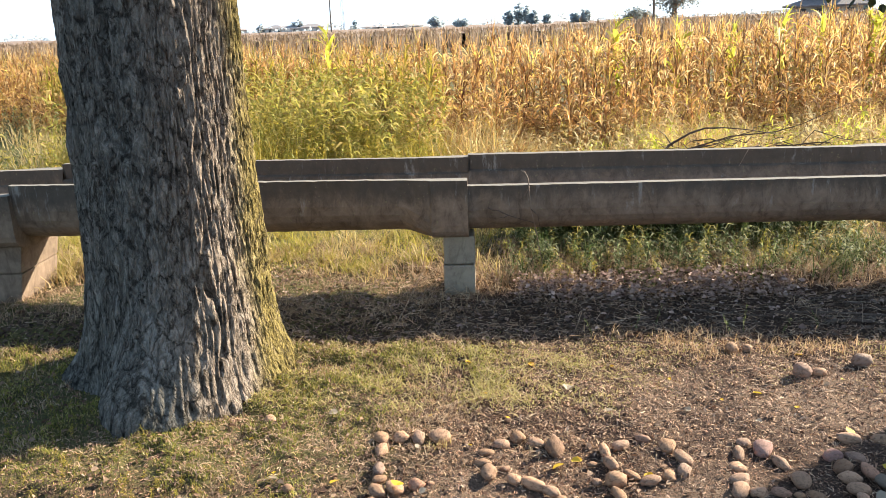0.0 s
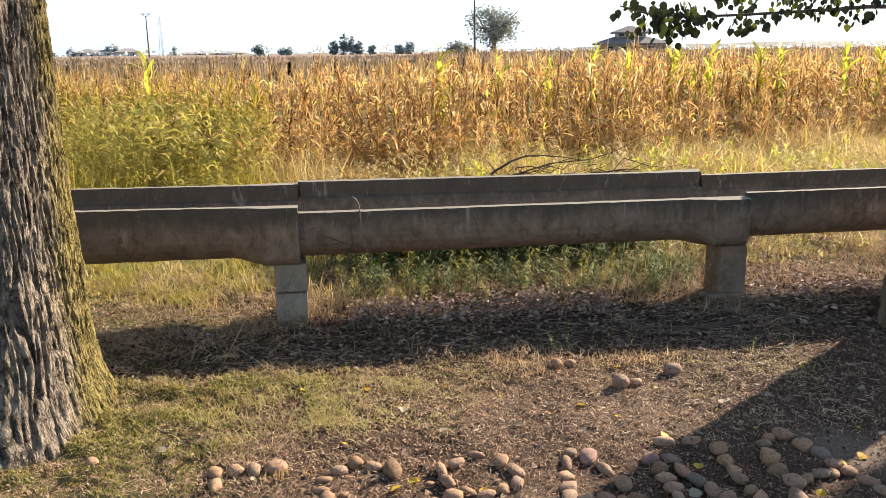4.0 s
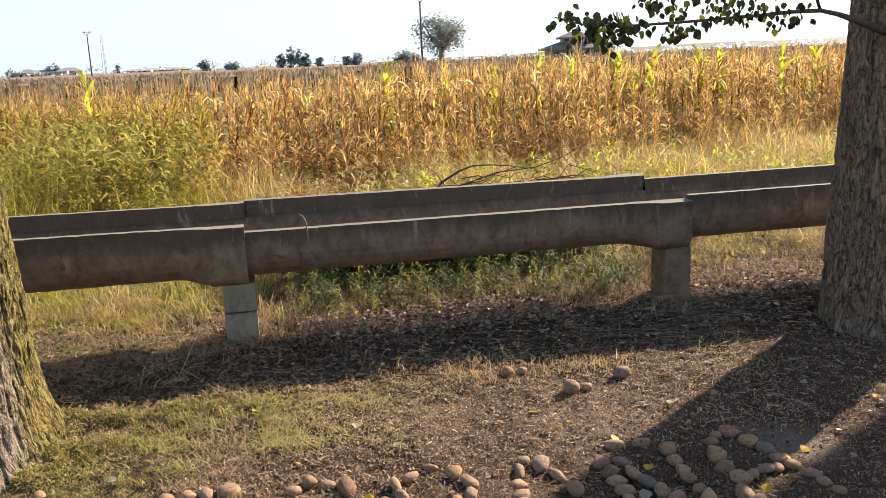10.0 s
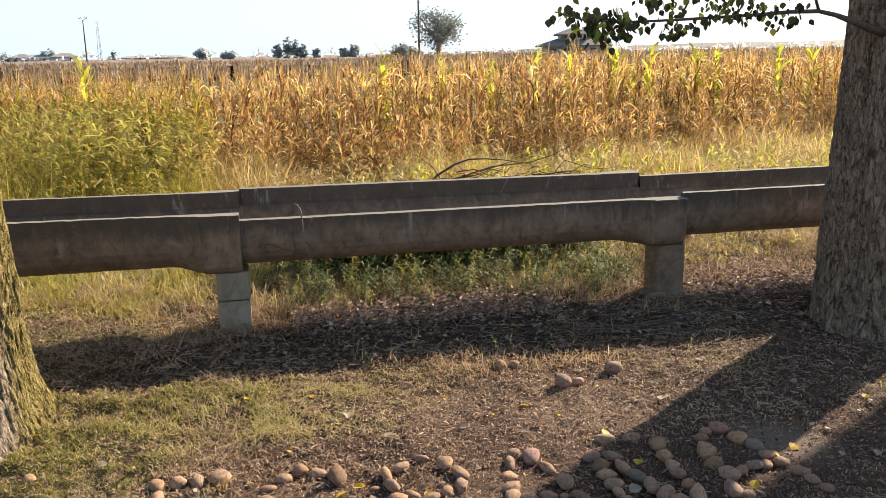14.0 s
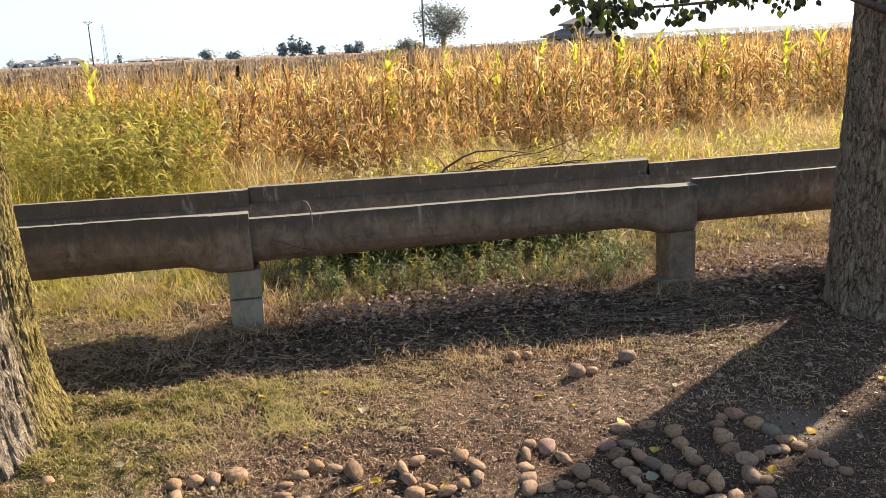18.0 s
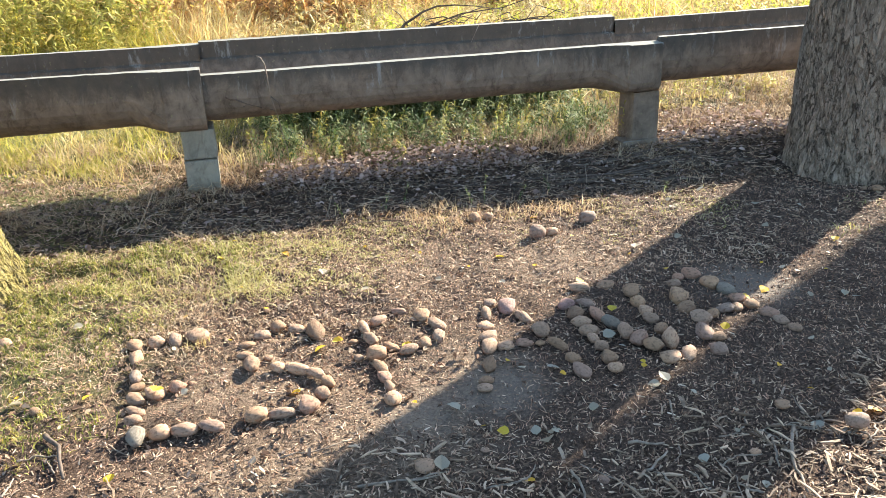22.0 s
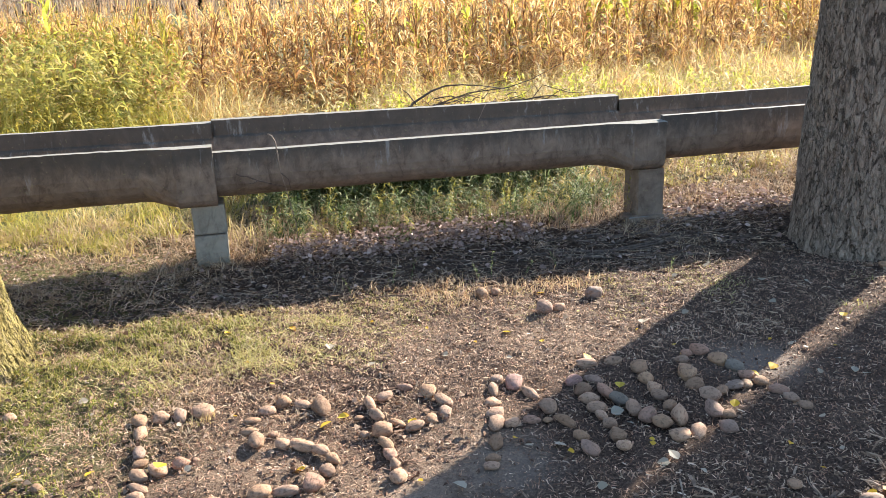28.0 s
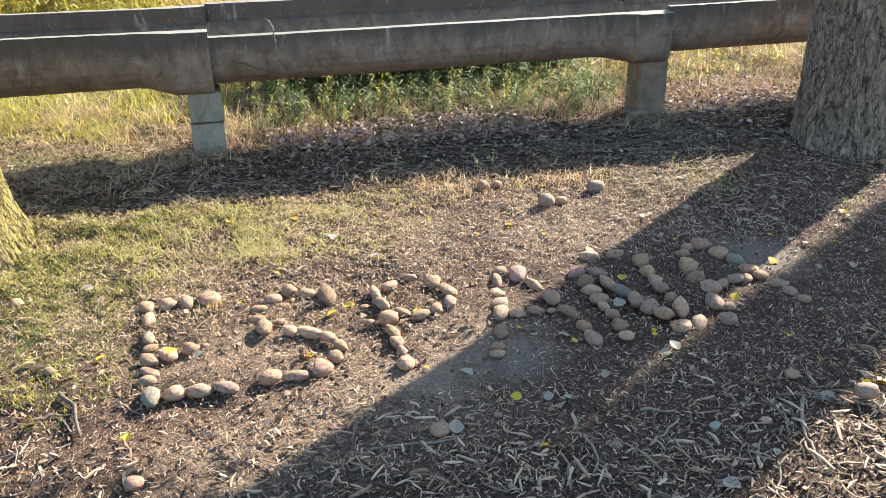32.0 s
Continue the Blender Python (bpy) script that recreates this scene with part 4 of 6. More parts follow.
STONES["loose"] = [(1.76, 4.33, 0.085, 0.072, 80), (2.02, 4.01, 0.100, 0.088, 65), (2.10, 4.01, 0.074, 0.064, 10), (2.37, 4.16, 0.098, 0.088, 40), (1.85, 4.36, 0.062, 0.050, -8)]
WHOSE = {"e": "E", "s": "S", "p": "P", "a": "A", "n": "N with a tilde", "n_slant": "N with a tilde", "n_right_leg": "N with a tilde", "a_last": "last A"}
RED = {("a", 0), ("n", 2)}
DARK = {("e", 13), ("n_slant", 2), ("a_last", 5)}
rng = random.Random(23)
for letter, rows in STONES.items():
    for nth, (x, y, long, wide, turn) in enumerate(rows):
        if (letter, nth) in RED:
            me, look_word = COBBLES_RED[0], "reddish"
        elif (letter, nth) in DARK:
            me, look_word = rng.choice(COBBLES_DARK), "dark grey"
        else:
            me, look_word = rng.choice(COBBLES), "tan"
        if letter == "loose":
            text, grp = "loose %s river stone lying on bare soil" % look_word, "loose stones"
        else:
            text, grp = "%s river stone laid in the letter %s" % (look_word, WHOSE[letter]), "stones of the letter " + WHOSE[letter]
        ob = thing("stone", me, text, "stone", grp)
        h = 0.9 * wide if letter == "loose" else min(0.092, max(0.56 * math.sqrt(long * wide), 0.66 * wide))
        ob.scale = (long * 1.09, wide * 1.09, h * 1.10)
        ob.rotation_euler = (rng.uniform(-0.12, 0.12), rng.uniform(-0.12, 0.12), radians(turn) + rng.choice((0, math.pi)))
        ob.location = (x, y, float(rolling(x, y)) + h * 0.36)


# ---- corn field ----
def corn_plant(rng, height, n_leaves, segs, dry):
    """A maize plant: a stalk, arching leaves, a tassel. Arrays of quads."""
    parts = []
    top = height * rng.uniform(0.80, 0.9)
    lx, ly = rng.uniform(-0.06, 0.06), rng.uniform(-0.06, 0.06)
    vs, fs = [], []
    for i in range(4):
        s = i / 3
        r = 0.013 * (1 - 0.6 * s)
        for k in range(3):
            w = 2.1 * k
            vs.append((lx * s * s + r * math.cos(w), ly * s * s + r * math.sin(w), top * s))
    for i in range(3):
        for k in range(3):
            fs.append((3 * i + k, 3 * i + (k + 1) % 3, 3 * i + 3 + (k + 1) % 3, 3 * i + 3 + k))
    parts.append((vs, fs))
    for j in range(n_leaves):
        s0 = 0.10 + 0.88 * (j + rng.random()) / n_leaves
        z0, az = top * s0, rng.uniform(0, 2 * math.pi)
        length = (rng.uniform(0.14, 0.32) if dry else rng.uniform(0.28, 0.5)) * (0.75 + 0.5 * math.sin(math.pi * min(1, s0)))
        el, droop = rng.uniform(0.5, 1.4), rng.uniform(1.0, 3.4) if dry else rng.uniform(0.5, 1.7)
        width = rng.uniform(0.010, 0.023) if dry else rng.uniform(0.034, 0.058)
        twist, turn = rng.uniform(-1.6, 1.6) if dry else rng.uniform(-0.4, 0.4), rng.uniform(-0.7, 0.7)
        p = Vector((lx * s0 * s0, ly * s0 * s0, z0))
        vs, fs = [], []
        for i in range(segs + 1):
            s = i / segs
            e = el - droop * s ** 1.3
            a = az + turn * s
            d = Vector((math.cos(e) * math.cos(a), math.cos(e) * math.sin(a), math.sin(e)))
            side = Vector((-math.sin(a), math.cos(a), 0))
            nrm = d.cross(side)
            wv = (side * math.cos(twist * s) + nrm * math.sin(twist * s)) * width * 0.5 * (0.55 + 1.6 * s) * (1 - s) ** 0.6 * 1.5
            vs += [tuple(p - wv), tuple(p + wv)]
            p = p + d * (length / segs)
        for i in range(segs):
            fs.append((2 * i, 2 * i + 1, 2 * i + 3, 2 * i + 2))
        parts.append((vs, fs))
    for j in range(5 if segs > 2 else 2):
        a, e = rng.uniform(0, 6.28), rng.uniform(0.7, 1.5)
        d = Vector((math.cos(e) * math.cos(a), math.cos(e) * math.sin(a), math.sin(e))) * rng.uniform(0.12, 0.24)
        p = Vector((lx, ly, top))
        parts.append(([tuple(p + Vector((-0.004, 0, 0))), tuple(p + Vector((0.004, 0, 0))), tuple(p + d + Vector((0.002, 0, 0))), tuple(p + d + Vector((-0.002, 0, 0)))], [(0, 1, 2, 3)]))
    return merge(parts)


def field_edge(x):
    """Where the maize begins, in y, along x."""
    x = np.asarray(x, float)
    return np.where(x > -0.4, np.minimum(13.3 + 0.28 * (x - 1.9), 15.8), 13.6 - 0.45 * np.clip(x + 0.4, -14, 0)) + 0.35 * np.sin(1.9 * x) + 0.2 * np.sin(5.3 * x + 1)


def corn_height(x, y):
    return 1.36 + 0.25 / (1 + np.exp(-np.clip(np.asarray(x) - 1.0 - 0.15 * (np.asarray(y) - 14), -40, 40) * 1.3))


def sow(r, templates, x0, x1, d0, d1, row, gap, scale_jitter=0.09, squeeze=1.0):
    xs = np.arange(x0, x1, gap)
    ds = np.arange(d0, d1, row)
    X, D = np.meshgrid(xs, ds)
    x = X.ravel() + r.uniform(-0.45, 0.45, X.size) * gap
    y = field_edge(x) + D.ravel() + r.uniform(-0.12, 0.12, X.size) * row
    keep = (np.abs(x - 0.5) < (y + 0.2) * 1.15 + 2) & (x > -0.95 * y - 4)
    x, y = x[keep], y[keep]
    h = corn_height(x, y) * squeeze * r.normal(1.0, scale_jitter, len(x))
    pick = r.randint(0, len(templates), len(x))
    out = []
    for k, tpl in enumerate(templates):
        m = pick == k
        if m.any():
            sc = np.stack([np.ones(m.sum()) * 1.0, np.ones(m.sum()), h[m]], 1)
            out.append(spread(tpl, x[m], y[m], np.zeros(m.sum()), r.uniform(0, 6.28, m.sum()), sc))
    return merge(out)


r_np = np.random.RandomState(41)
r_py = random.Random(41)
near_plants = [corn_plant(r_py, 1.0, 32, 3, True) for _ in range(12)]
far_plants = [corn_plant(r_py, 1.0, 10, 2, True) for _ in range(10)]
v, f = sow(r_np, near_plants, -13.0, 24.0, 0.0, 3.0, 0.55, 0.21)
thing("corn_field", mesh_np("corn_field", v, f, DRY_CORN), "dry orange-brown maize standing in rows past the channel", "corn", kind="stuff")
v, f = sow(r_np, near_plants, -9.0, 20.0, -1.6, 0.1, 0.34, 0.23, 0.25, 0.52)
thing("corn_field", mesh_np("corn_field", v, f, DRY_CORN), "broken dry maize leaning at the field's edge", "corn", kind="stuff")
v, f = sow(r_np, near_plants, -8.0, -0.3, -0.8, 2.4, 0.5, 0.24, 0.12, 0.92)
thing("corn_field", mesh_np("corn_field", v, f, WEED), "yellow-green maize at the field's edge", "corn", kind="stuff")
v, f = sow(r_np, far_plants, -26.0, 38.0, 3.6, 22.0, 1.35, 0.55, 0.07)
thing("corn_field", mesh_np("corn_field", v, f, DRY_CORN), "dry brown maize stretching back over the field", "corn", kind="stuff")


def tuft(rng):
    parts = []
    for _ in range(5):
        w, ln = rng.uniform(0, 6.28), rng.uniform(0.1, 0.3)
        p, d, z = (rng.uniform(-0.3, 0.3), rng.uniform(-0.3, 0.3)), (math.cos(w) * ln, math.sin(w) * ln), rng.uniform(0.8, 1.06)
        parts.append(([(p[0] - 0.03, p[1], 0.45), (p[0] + 0.03, p[1], 0.45), (p[0] + 0.02 + d[0] * 0.4, p[1] + d[1] * 0.4, z), (p[0] - 0.03 + d[0] * 0.4, p[1] + d[1] * 0.4, z),
                       (p[0] + d[0], p[1] + d[1], z - 0.12), (p[0] + 0.01 + d[0], p[1] + d[1], z - 0.12)], [(0, 1, 2, 3), (3, 2, 5, 4)]))
    return merge(parts)


v, f = sow(r_np, [tuft(r_py) for _ in range(8)], -90.0, 100.0, 20.0, 100.0, 2.0, 1.05, 0.07, 1.0)
thing("corn_field", mesh_np("corn_field", v, f, CORN_FAR), "distant dry maize", "corn", kind="stuff")
# the far canopy of the same field
cxs, cys = axis(-60.0, 90.0, 3.0, 1500.0), np.concatenate([np.arange(70, 160, 2.0), np.geomspace(160, 1200, 60)])
CX, CY = np.meshgrid(cxs, cys)
CZ = corn_height(CX, CY) - 0.30 + 0.05 * np.sin(CX * 2.1 + CY) * np.sin(CY * 1.7) + r_np.uniform(-0.05, 0.05, CX.shape)
ids = np.arange(CX.size).reshape(CX.shape)
quads = np.stack([ids[:-1, :-1], ids[:-1, 1:], ids[1:, 1:], ids[1:, :-1]], -1).reshape(-1, 4)
FAR_FIELD = mat_plain("far_maize_canopy", [(0.12, 0.08, 0.055), (0.24, 0.165, 0.11), (0.35, 0.25, 0.17)], 1.5, stain=(0.17, 0.12, 0.08), stain_scale=0.06)
thing("far_corn_canopy", mesh_np("far_corn_canopy", np.stack([CX.ravel(), CY.ravel(), CZ.ravel()], 1), quads, FAR_FIELD), "brown tops of the maize far off", "corn", kind="stuff")
# taller plants that are still green
GREENS = [(4.6, 15.0, 1.62), (2.7, 15.0, 1.99), (7.4, 15.9, 1.85), (8.1, 15.9, 1.94), (5.7, 15.9, 1.88), (9.1, 15.9, 1.87), (9.6, 15.9, 1.82), (10.9, 15.9, 1.94), (11.7, 15.9, 1.87), (7.7, 15.9, 1.49), (-2.3, 15.0, 1.79), (2.6, 15.0, 1.59), (15.6, 15.9, 0.67), (16.0, 15.9, 1.78), (7.3, 15.9, 1.81), (9.0, 15.9, 1.85), (16.8, 15.9, 1.74), (6.4, 15.9, 1.79), (3.7, 15.0, 1.77)]
for k, (x, y, h) in enumerate(GREENS):
    v, f = merge([corn_plant(r_py, h, 13, 5, False), corn_plant(r_py, h * 0.92, 11, 5, False)])
    ob = thing("corn_plant", mesh_np("corn_plant", v, f, GREEN_CORN), "tall yellow-green maize plant among dry ones", "corn", "green maize plants")
    ob.location = (x, y, 0)
    ob.scale = (1.15, 1.15, 1.06)

# ---- weeds and grass ----
def sward(name, label, r, count, x0, x1, y0, y1, h0, h1, width, material, lean=0.5, segs=3, clump=0.0, density=None):
    x, y = r.uniform(x0, x1, count), r.uniform(y0, y1, count)
    if clump:
        n = max(1, int(count * clump))
        kx, ky = r.uniform(x0, x1, n), r.uniform(y0, y1, n)
        k = r.randint(0, n, count)
        x, y = kx[k] + r.normal(0, 0.06, count) * (1 + h1), ky[k] + r.normal(0, 0.06, count) * (1 + h1)
    if density is not None:
        keep = r.uniform(0, 1, len(x)) < density(x, y)
        x, y = x[keep], y[keep]
    keep = (np.hypot(x - T1[0], y - T1[1]) > 0.56) & (np.hypot(x - T2[0], y - T2[1]) > 0.36)
    x, y = x[keep], y[keep]
    h = r.uniform(h0, h1, len(x)) * (0.7 + 0.5 * np.sin(2.3 * x + 1.1) * np.sin(1.9 * y + 0.4 * x) ** 2)
    v, f = blades(r, x, y, h, width * r.uniform(0.6, 1.4, len(x)), lean, segs)
    return thing(name, mesh_np(name, v, f, material), label, "grass", kind="stuff")


r = np.random.RandomState(77)
patchy = lambda x, y: np.sin(9.1 * x + 2.0 * np.sin(4.3 * y)) * np.sin(10.3 * y + 2.7 * x) + 0.6 * np.sin(23 * x + 3 * y) * np.sin(21 * y - 4 * x)
tufty = lambda x, y: ramp01(lumps(x, y, 0.14, 6.0) + 0.5 * lumps(x, y, 0.06, 7.0), -0.25, 0.30)
sward("turf", "short mossy green turf round the old tree", r, 150000, -4.0, 0.9, 2.0, 4.75, 0.012, 0.045, 0.0045, MOSSY, 1.4, 2, 0.0,
      lambda x, y: mossy(x, y) * (0.05 + 0.95 * tufty(x, y)))
sward("turf", "yellowing turf at the grass's ragged edge", r, 42000, -3.2, 1.5, 2.2, 4.75, 0.008, 0.032, 0.005, TURF, 2.2, 2, 0.03,
      lambda x, y: (1 - ramp01(x + 0.3 * np.sin(2.2 * y + 1.3 * x) - 0.75 * (y - 3.4), -0.45, 0.45)) * (0.03 + 0.97 * ramp01(y + 0.25 * np.sin(3 * x), 2.95, 3.5)) * (0.08 + 0.92 * ramp01(patchy(x, y), -0.10, 0.45)))
sward("turf", "thin straw-coloured grass on bare soil", r, 16000, -1.4, 2.6, 3.1, 4.6, 0.010, 0.045, 0.0045, DEAD_GRASS, 2.6, 2, 0.02,
      lambda x, y: 1 - ramp01(x, 0.2, 2.4))
sward("dry_grass", "tuft of dry straw along the shaded ditch edge", r, 600, 1.1, 2.6, 4.25, 4.65, 0.03, 0.13, 0.004, ORANGE_STRAW, 1.3, 3, 0.02)
sward("dry_grass", "dry grass tuft growing between the stones", r, 30, 0.20, 0.30, 3.26, 3.34, 0.04, 0.09, 0.004, STRAW, 1.2, 3)
sward("grass", "sunlit grass between the trunks' shadows", r, 1100, 3.6, 4.9, 3.1, 4.4, 0.02, 0.07, 0.006, TURF, 1.8, 3, 0.03, lambda x, y: np.exp(-((-0.574 * x + 0.819 * y - 0.80) / 0.22) ** 2))
sward("dry_grass", "flattened straw lying in the shaded ditch", r, 1700, -1.8, 5.0, 4.45, 5.5, 0.04, 0.12, 0.005, DEAD_GRASS, 2.6, 3, 0.05)
sward("dry_grass", "tangled brown dead grass beside the posts", r, 11000, 3.2, 7.4, 5.75, 7.4, 0.05, 0.22, 0.007, DEAD_GRASS, 2.0, 3, 0.05)
sward("dry_grass", "low brown litter grass beside the post", r, 2500, 3.1, 6.4, 5.15, 5.9, 0.02, 0.07, 0.008, DEAD_GRASS, 2.4, 3, 0.05)
sward("dry_grass", "tangled brown dead grass under the channel", r, 5000, -3.0, 3.0, 5.9, 6.8, 0.04, 0.18, 0.009, DEAD_GRASS, 2.0, 3, 0.02)
sward("dry_grass", "dead brown straw tangled at the channel's foot", r, 5200, -3.2, 0.6, 4.95, 6.0, 0.03, 0.13, 0.0045, DEAD_GRASS, 2.4, 3, 0.05)
sward("grass_tufts", "loose tufts of straw and green grass by the old tree", r, 4200, -0.85, 1.4, 3.7, 4.5, 0.02, 0.06, 0.004, PALE_STRAW, 2.0, 3, 0.014)
sward("grass_tufts", "dry straw tufts standing in the turf", r, 3600, -2.6, 0.5, 2.7, 4.6, 0.025, 0.075, 0.004, DEAD_GRASS, 1.8, 3, 0.012, lambda x, y: 0.2 + 0.8 * mossy(x, y))
sward("turf", "pale dry straw on the sunlit ditch edge", r, 3000, -0.9, 3.3, 3.9, 4.5, 0.010, 0.045, 0.0045, PALE_STRAW, 2.4, 2, 0.03)
sward("grass", "sunlit yellow-green grass under the channel", r, 5000, -4.0, 0.45, 5.8, 8.0, 0.06, 0.26, 0.007, STRAW, 1.6, 3, 0.02)
sward("grass", "yellow-green grass under the channel", r, 8000, -4.0, 0.45, 6.0, 8.0, 0.06, 0.26, 0.007, YELLOWING, 1.5, 3, 0.02)
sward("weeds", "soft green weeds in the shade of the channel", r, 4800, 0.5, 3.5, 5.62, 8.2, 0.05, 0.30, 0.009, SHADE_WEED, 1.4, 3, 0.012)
sward("dry_grass", "thin dead stems among the weeds under the channel", r, 4200, 0.4, 3.3, 5.45, 6.6, 0.05, 0.24, 0.0045, DEAD_GRASS, 1.7, 3, 0.04)
sward("weeds", "pale sunlit grass behind the post", r, 800, 2.2, 3.5, 6.1, 7.8, 0.06, 0.26, 0.006, YELLOWING, 1.5, 3, 0.04)
sward("dry_grass", "straw grass past the channel", r, 5000, 3.0, 8.0, 6.3, 8.6, 0.06, 0.28, 0.014, STRAW, 1.6, 3, 0.02)


def weed_plant(rng, height, n_leaves, size, slim=1.0):
    """A leafy weed: thin bent stem, short leaves all the way up."""
    parts, vs, fs = [], [], []
    bx, by = rng.uniform(-0.22, 0.22), rng.uniform(-0.22, 0.22)
    at = lambda s: Vector((bx * s ** 1.6, by * s ** 1.6, height * s * (1 - 0.08 * s)))
    for i in range(5):
        p, w = at(i / 4), 0.004 * (1.1 - i / 4)
        vs += [(p.x - w, p.y, p.z), (p.x + w, p.y, p.z)]
    parts.append((vs, [(2 * i, 2 * i + 1, 2 * i + 3, 2 * i + 2) for i in range(4)]))
    for j in range(n_leaves):
        s = rng.uniform(0.12, 1.0)
        p, az, el = at(s), rng.uniform(0, 6.28), rng.uniform(-0.3, 1.1)
        length, w = size * rng.uniform(0.6, 1.5), size * rng.uniform(0.09, 0.17) * slim
        side = Vector((-math.sin(az), math.cos(az), rng.uniform(-0.7, 0.7))).normalized() * w
        d1 = Vector((math.cos(az) * math.cos(el), math.sin(az) * math.cos(el), math.sin(el))) * length * 0.5
        d2 = Vector((math.cos(az) * math.cos(el - 0.8), math.sin(az) * math.cos(el - 0.8), math.sin(el - 0.8))) * length * 0.5
        q = p + d1
        vs = [p - side * 0.3, p + side * 0.3, q + side, q - side, q + d2 + side * 0.1, q + d2 - side * 0.1]
        parts.append(([tuple(c) for c in vs], [(0, 1, 2, 3), (3, 2, 4, 5)]))
    return merge(parts)


def weeds(name, label, r, templates, count, x0, x1, y0, y1, s0, s1, material, dens=None):
    x, y = r.uniform(x0, x1, count), r.uniform(y0, y1, count)
    if dens is not None:
        keep = r.uniform(0, 1, count) < dens(x, y)
        x, y = x[keep], y[keep]
    pick, out = r.randint(0, len(templates), len(x)), []
    for k, tpl in enumerate(templates):
        m = pick == k
        if m.any():
            out.append(spread(tpl, x[m], y[m], ground_z(x[m], y[m]) - 0.01, r.uniform(0, 6.28, m.sum()), r.uniform(s0, s1, m.sum())))
    v, f = merge(out)
    return thing(name, mesh_np(name, v, f, material), label, "weeds", kind="stuff")


TALL = [weed_plant(r_py, 1.0, 40, 0.10) for _ in range(8)]
LOW = [weed_plant(r_py, 1.0, 30, 0.30, 0.45) for _ in range(8)]
weeds("tall_weeds", "tall green weeds growing at the field's edge", r, TALL, 420, -4.6, 0.3, 8.6, 13.4, 0.25, 0.80, WEED, lambda x, y: ramp01(-0.05 - 0.1 * (y - 9) - x, -0.15, 0.25))
weeds("tall_weeds", "yellowing weeds with broad leaves by the maize", r, TALL, 460, -4.4, 0.0, 10.4, 14.4, 0.55, 1.35, YELLOWING, lambda x, y: ramp01(-0.25 - 0.1 * (y - 11) - x, -0.15, 0.35))
sward("tall_grass", "tall bleached grass before the maize", r, 5500, -0.2, 9.0, 10.2, 13.2, 0.45, 0.95, 0.009, STRAW, 1.5, 2, 0.04)
sward("tall_grass", "long dry leaves hanging at the maize's edge", r, 9000, -0.5, 17.0, 12.4, 15.2, 0.40, 0.95, 0.010, DRY_CORN, 1.3, 2, 0.05)
weeds("tall_weeds", "grey-green tall weeds beside the field", r, TALL, 380, -15.0, -2.4, 9.0, 17.0, 0.35, 0.85, SHADE_WEED)
sward("tall_weeds", "green tall grass at the field's edge", r, 12000, -5.0, 0.3, 8.4, 13.2, 0.30, 0.85, 0.010, WEED, 1.3, 2, 0.03, lambda x, y: ramp01(-0.05 - 0.1 * (y - 9) - x, -0.2, 0.3))
sward("tall_weeds", "yellow-green grass heads over the weeds", r, 5200, -5.0, 0.0, 9.6, 14.2, 0.5, 1.2, 0.009, YELLOWING, 1.0, 2, 0.05, lambda x, y: ramp01(-0.15 - 0.1 * (y - 9) - x, -0.2, 0.3))
sward("tall_weeds", "pale tall grass by the field", r, 5500, -13.0, -1.8, 9.0, 16.0, 0.35, 0.9, 0.013, STRAW, 1.0, 2, 0.04)
# kept lower than the rim hides; added to block sun from the ground beneath
weeds("weeds", "green weeds hidden behind the channel, added to shade the ground under it", r, LOW, 300, 0.7, 3.4, 6.7, 7.35, 0.40, 0.60, SHADE_WEED)
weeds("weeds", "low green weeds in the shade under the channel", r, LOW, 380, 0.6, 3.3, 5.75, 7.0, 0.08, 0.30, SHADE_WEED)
SPRIGS = [weed_plant(r_py, 1.0, 26, 0.16, 0.7) for _ in range(8)]
weeds("weeds", "pale upright sprigs among the weeds under the channel", r, SPRIGS, 90, 0.5, 3.3, 5.6, 6.6, 0.12, 0.34, YELLOWING)
weeds("tall_weeds", "bright yellow-green weeds standing at the field's edge", r, SPRIGS, 190, -5.0, -0.1, 8.8, 12.6, 0.5, 1.25, YELLOWING, lambda x, y: ramp01(-0.1 - 0.1 * (y - 9) - x, -0.2, 0.4))
weeds("weeds", "yellow-green weeds growing past the post", r, SPRIGS, 260, 3.5, 7.6, 6.2, 8.0, 0.18, 0.50, YELLOWING)
weeds("weeds", "brown dead weeds tangled past the post", r, SPRIGS, 170, 3.5, 7.0, 5.9, 7.6, 0.12, 0.40, DEAD_GRASS)
weeds("tall_weeds", "straw-coloured weeds standing before the maize", r, SPRIGS, 420, 0.4, 12.0, 7.9, 11.0, 0.25, 0.75, STRAW)
weeds("tall_weeds", "yellow-green weeds standing before the maize", r, SPRIGS, 260, 1.4, 12.0, 7.9, 11.0, 0.25, 0.70, GREEN_CORN)
weeds("weeds", "low yellow-green weeds under the channel", r, LOW, 110, -3.5, 0.3, 6.2, 7.6, 0.08, 0.24, WEED)
weeds("weeds", "low green clumps in the turf", r, LOW, 420, -2.2, -0.2, 2.5, 4.2, 0.025, 0.07, WEED, lambda x, y: ramp01(-x + 0.5 * np.sin(5 * y), 0.2, 1.0) * (np.hypot(x - T1[0], y - T1[1]) > 0.62))
sward("tall_grass", "tall straw-yellow grass in front of the maize", r, 5000, -0.1, 15.0, 8.0, 14.0, 0.15, 0.75, 0.011, STRAW, 2.1, 2, 0.03)
sward("tall_grass", "tangled orange-brown grass at the maize's foot", r, 19000, -0.4, 15.0, 8.8, 15.0, 0.25, 0.85, 0.013, DRY_CORN, 2.1, 2, 0.04)
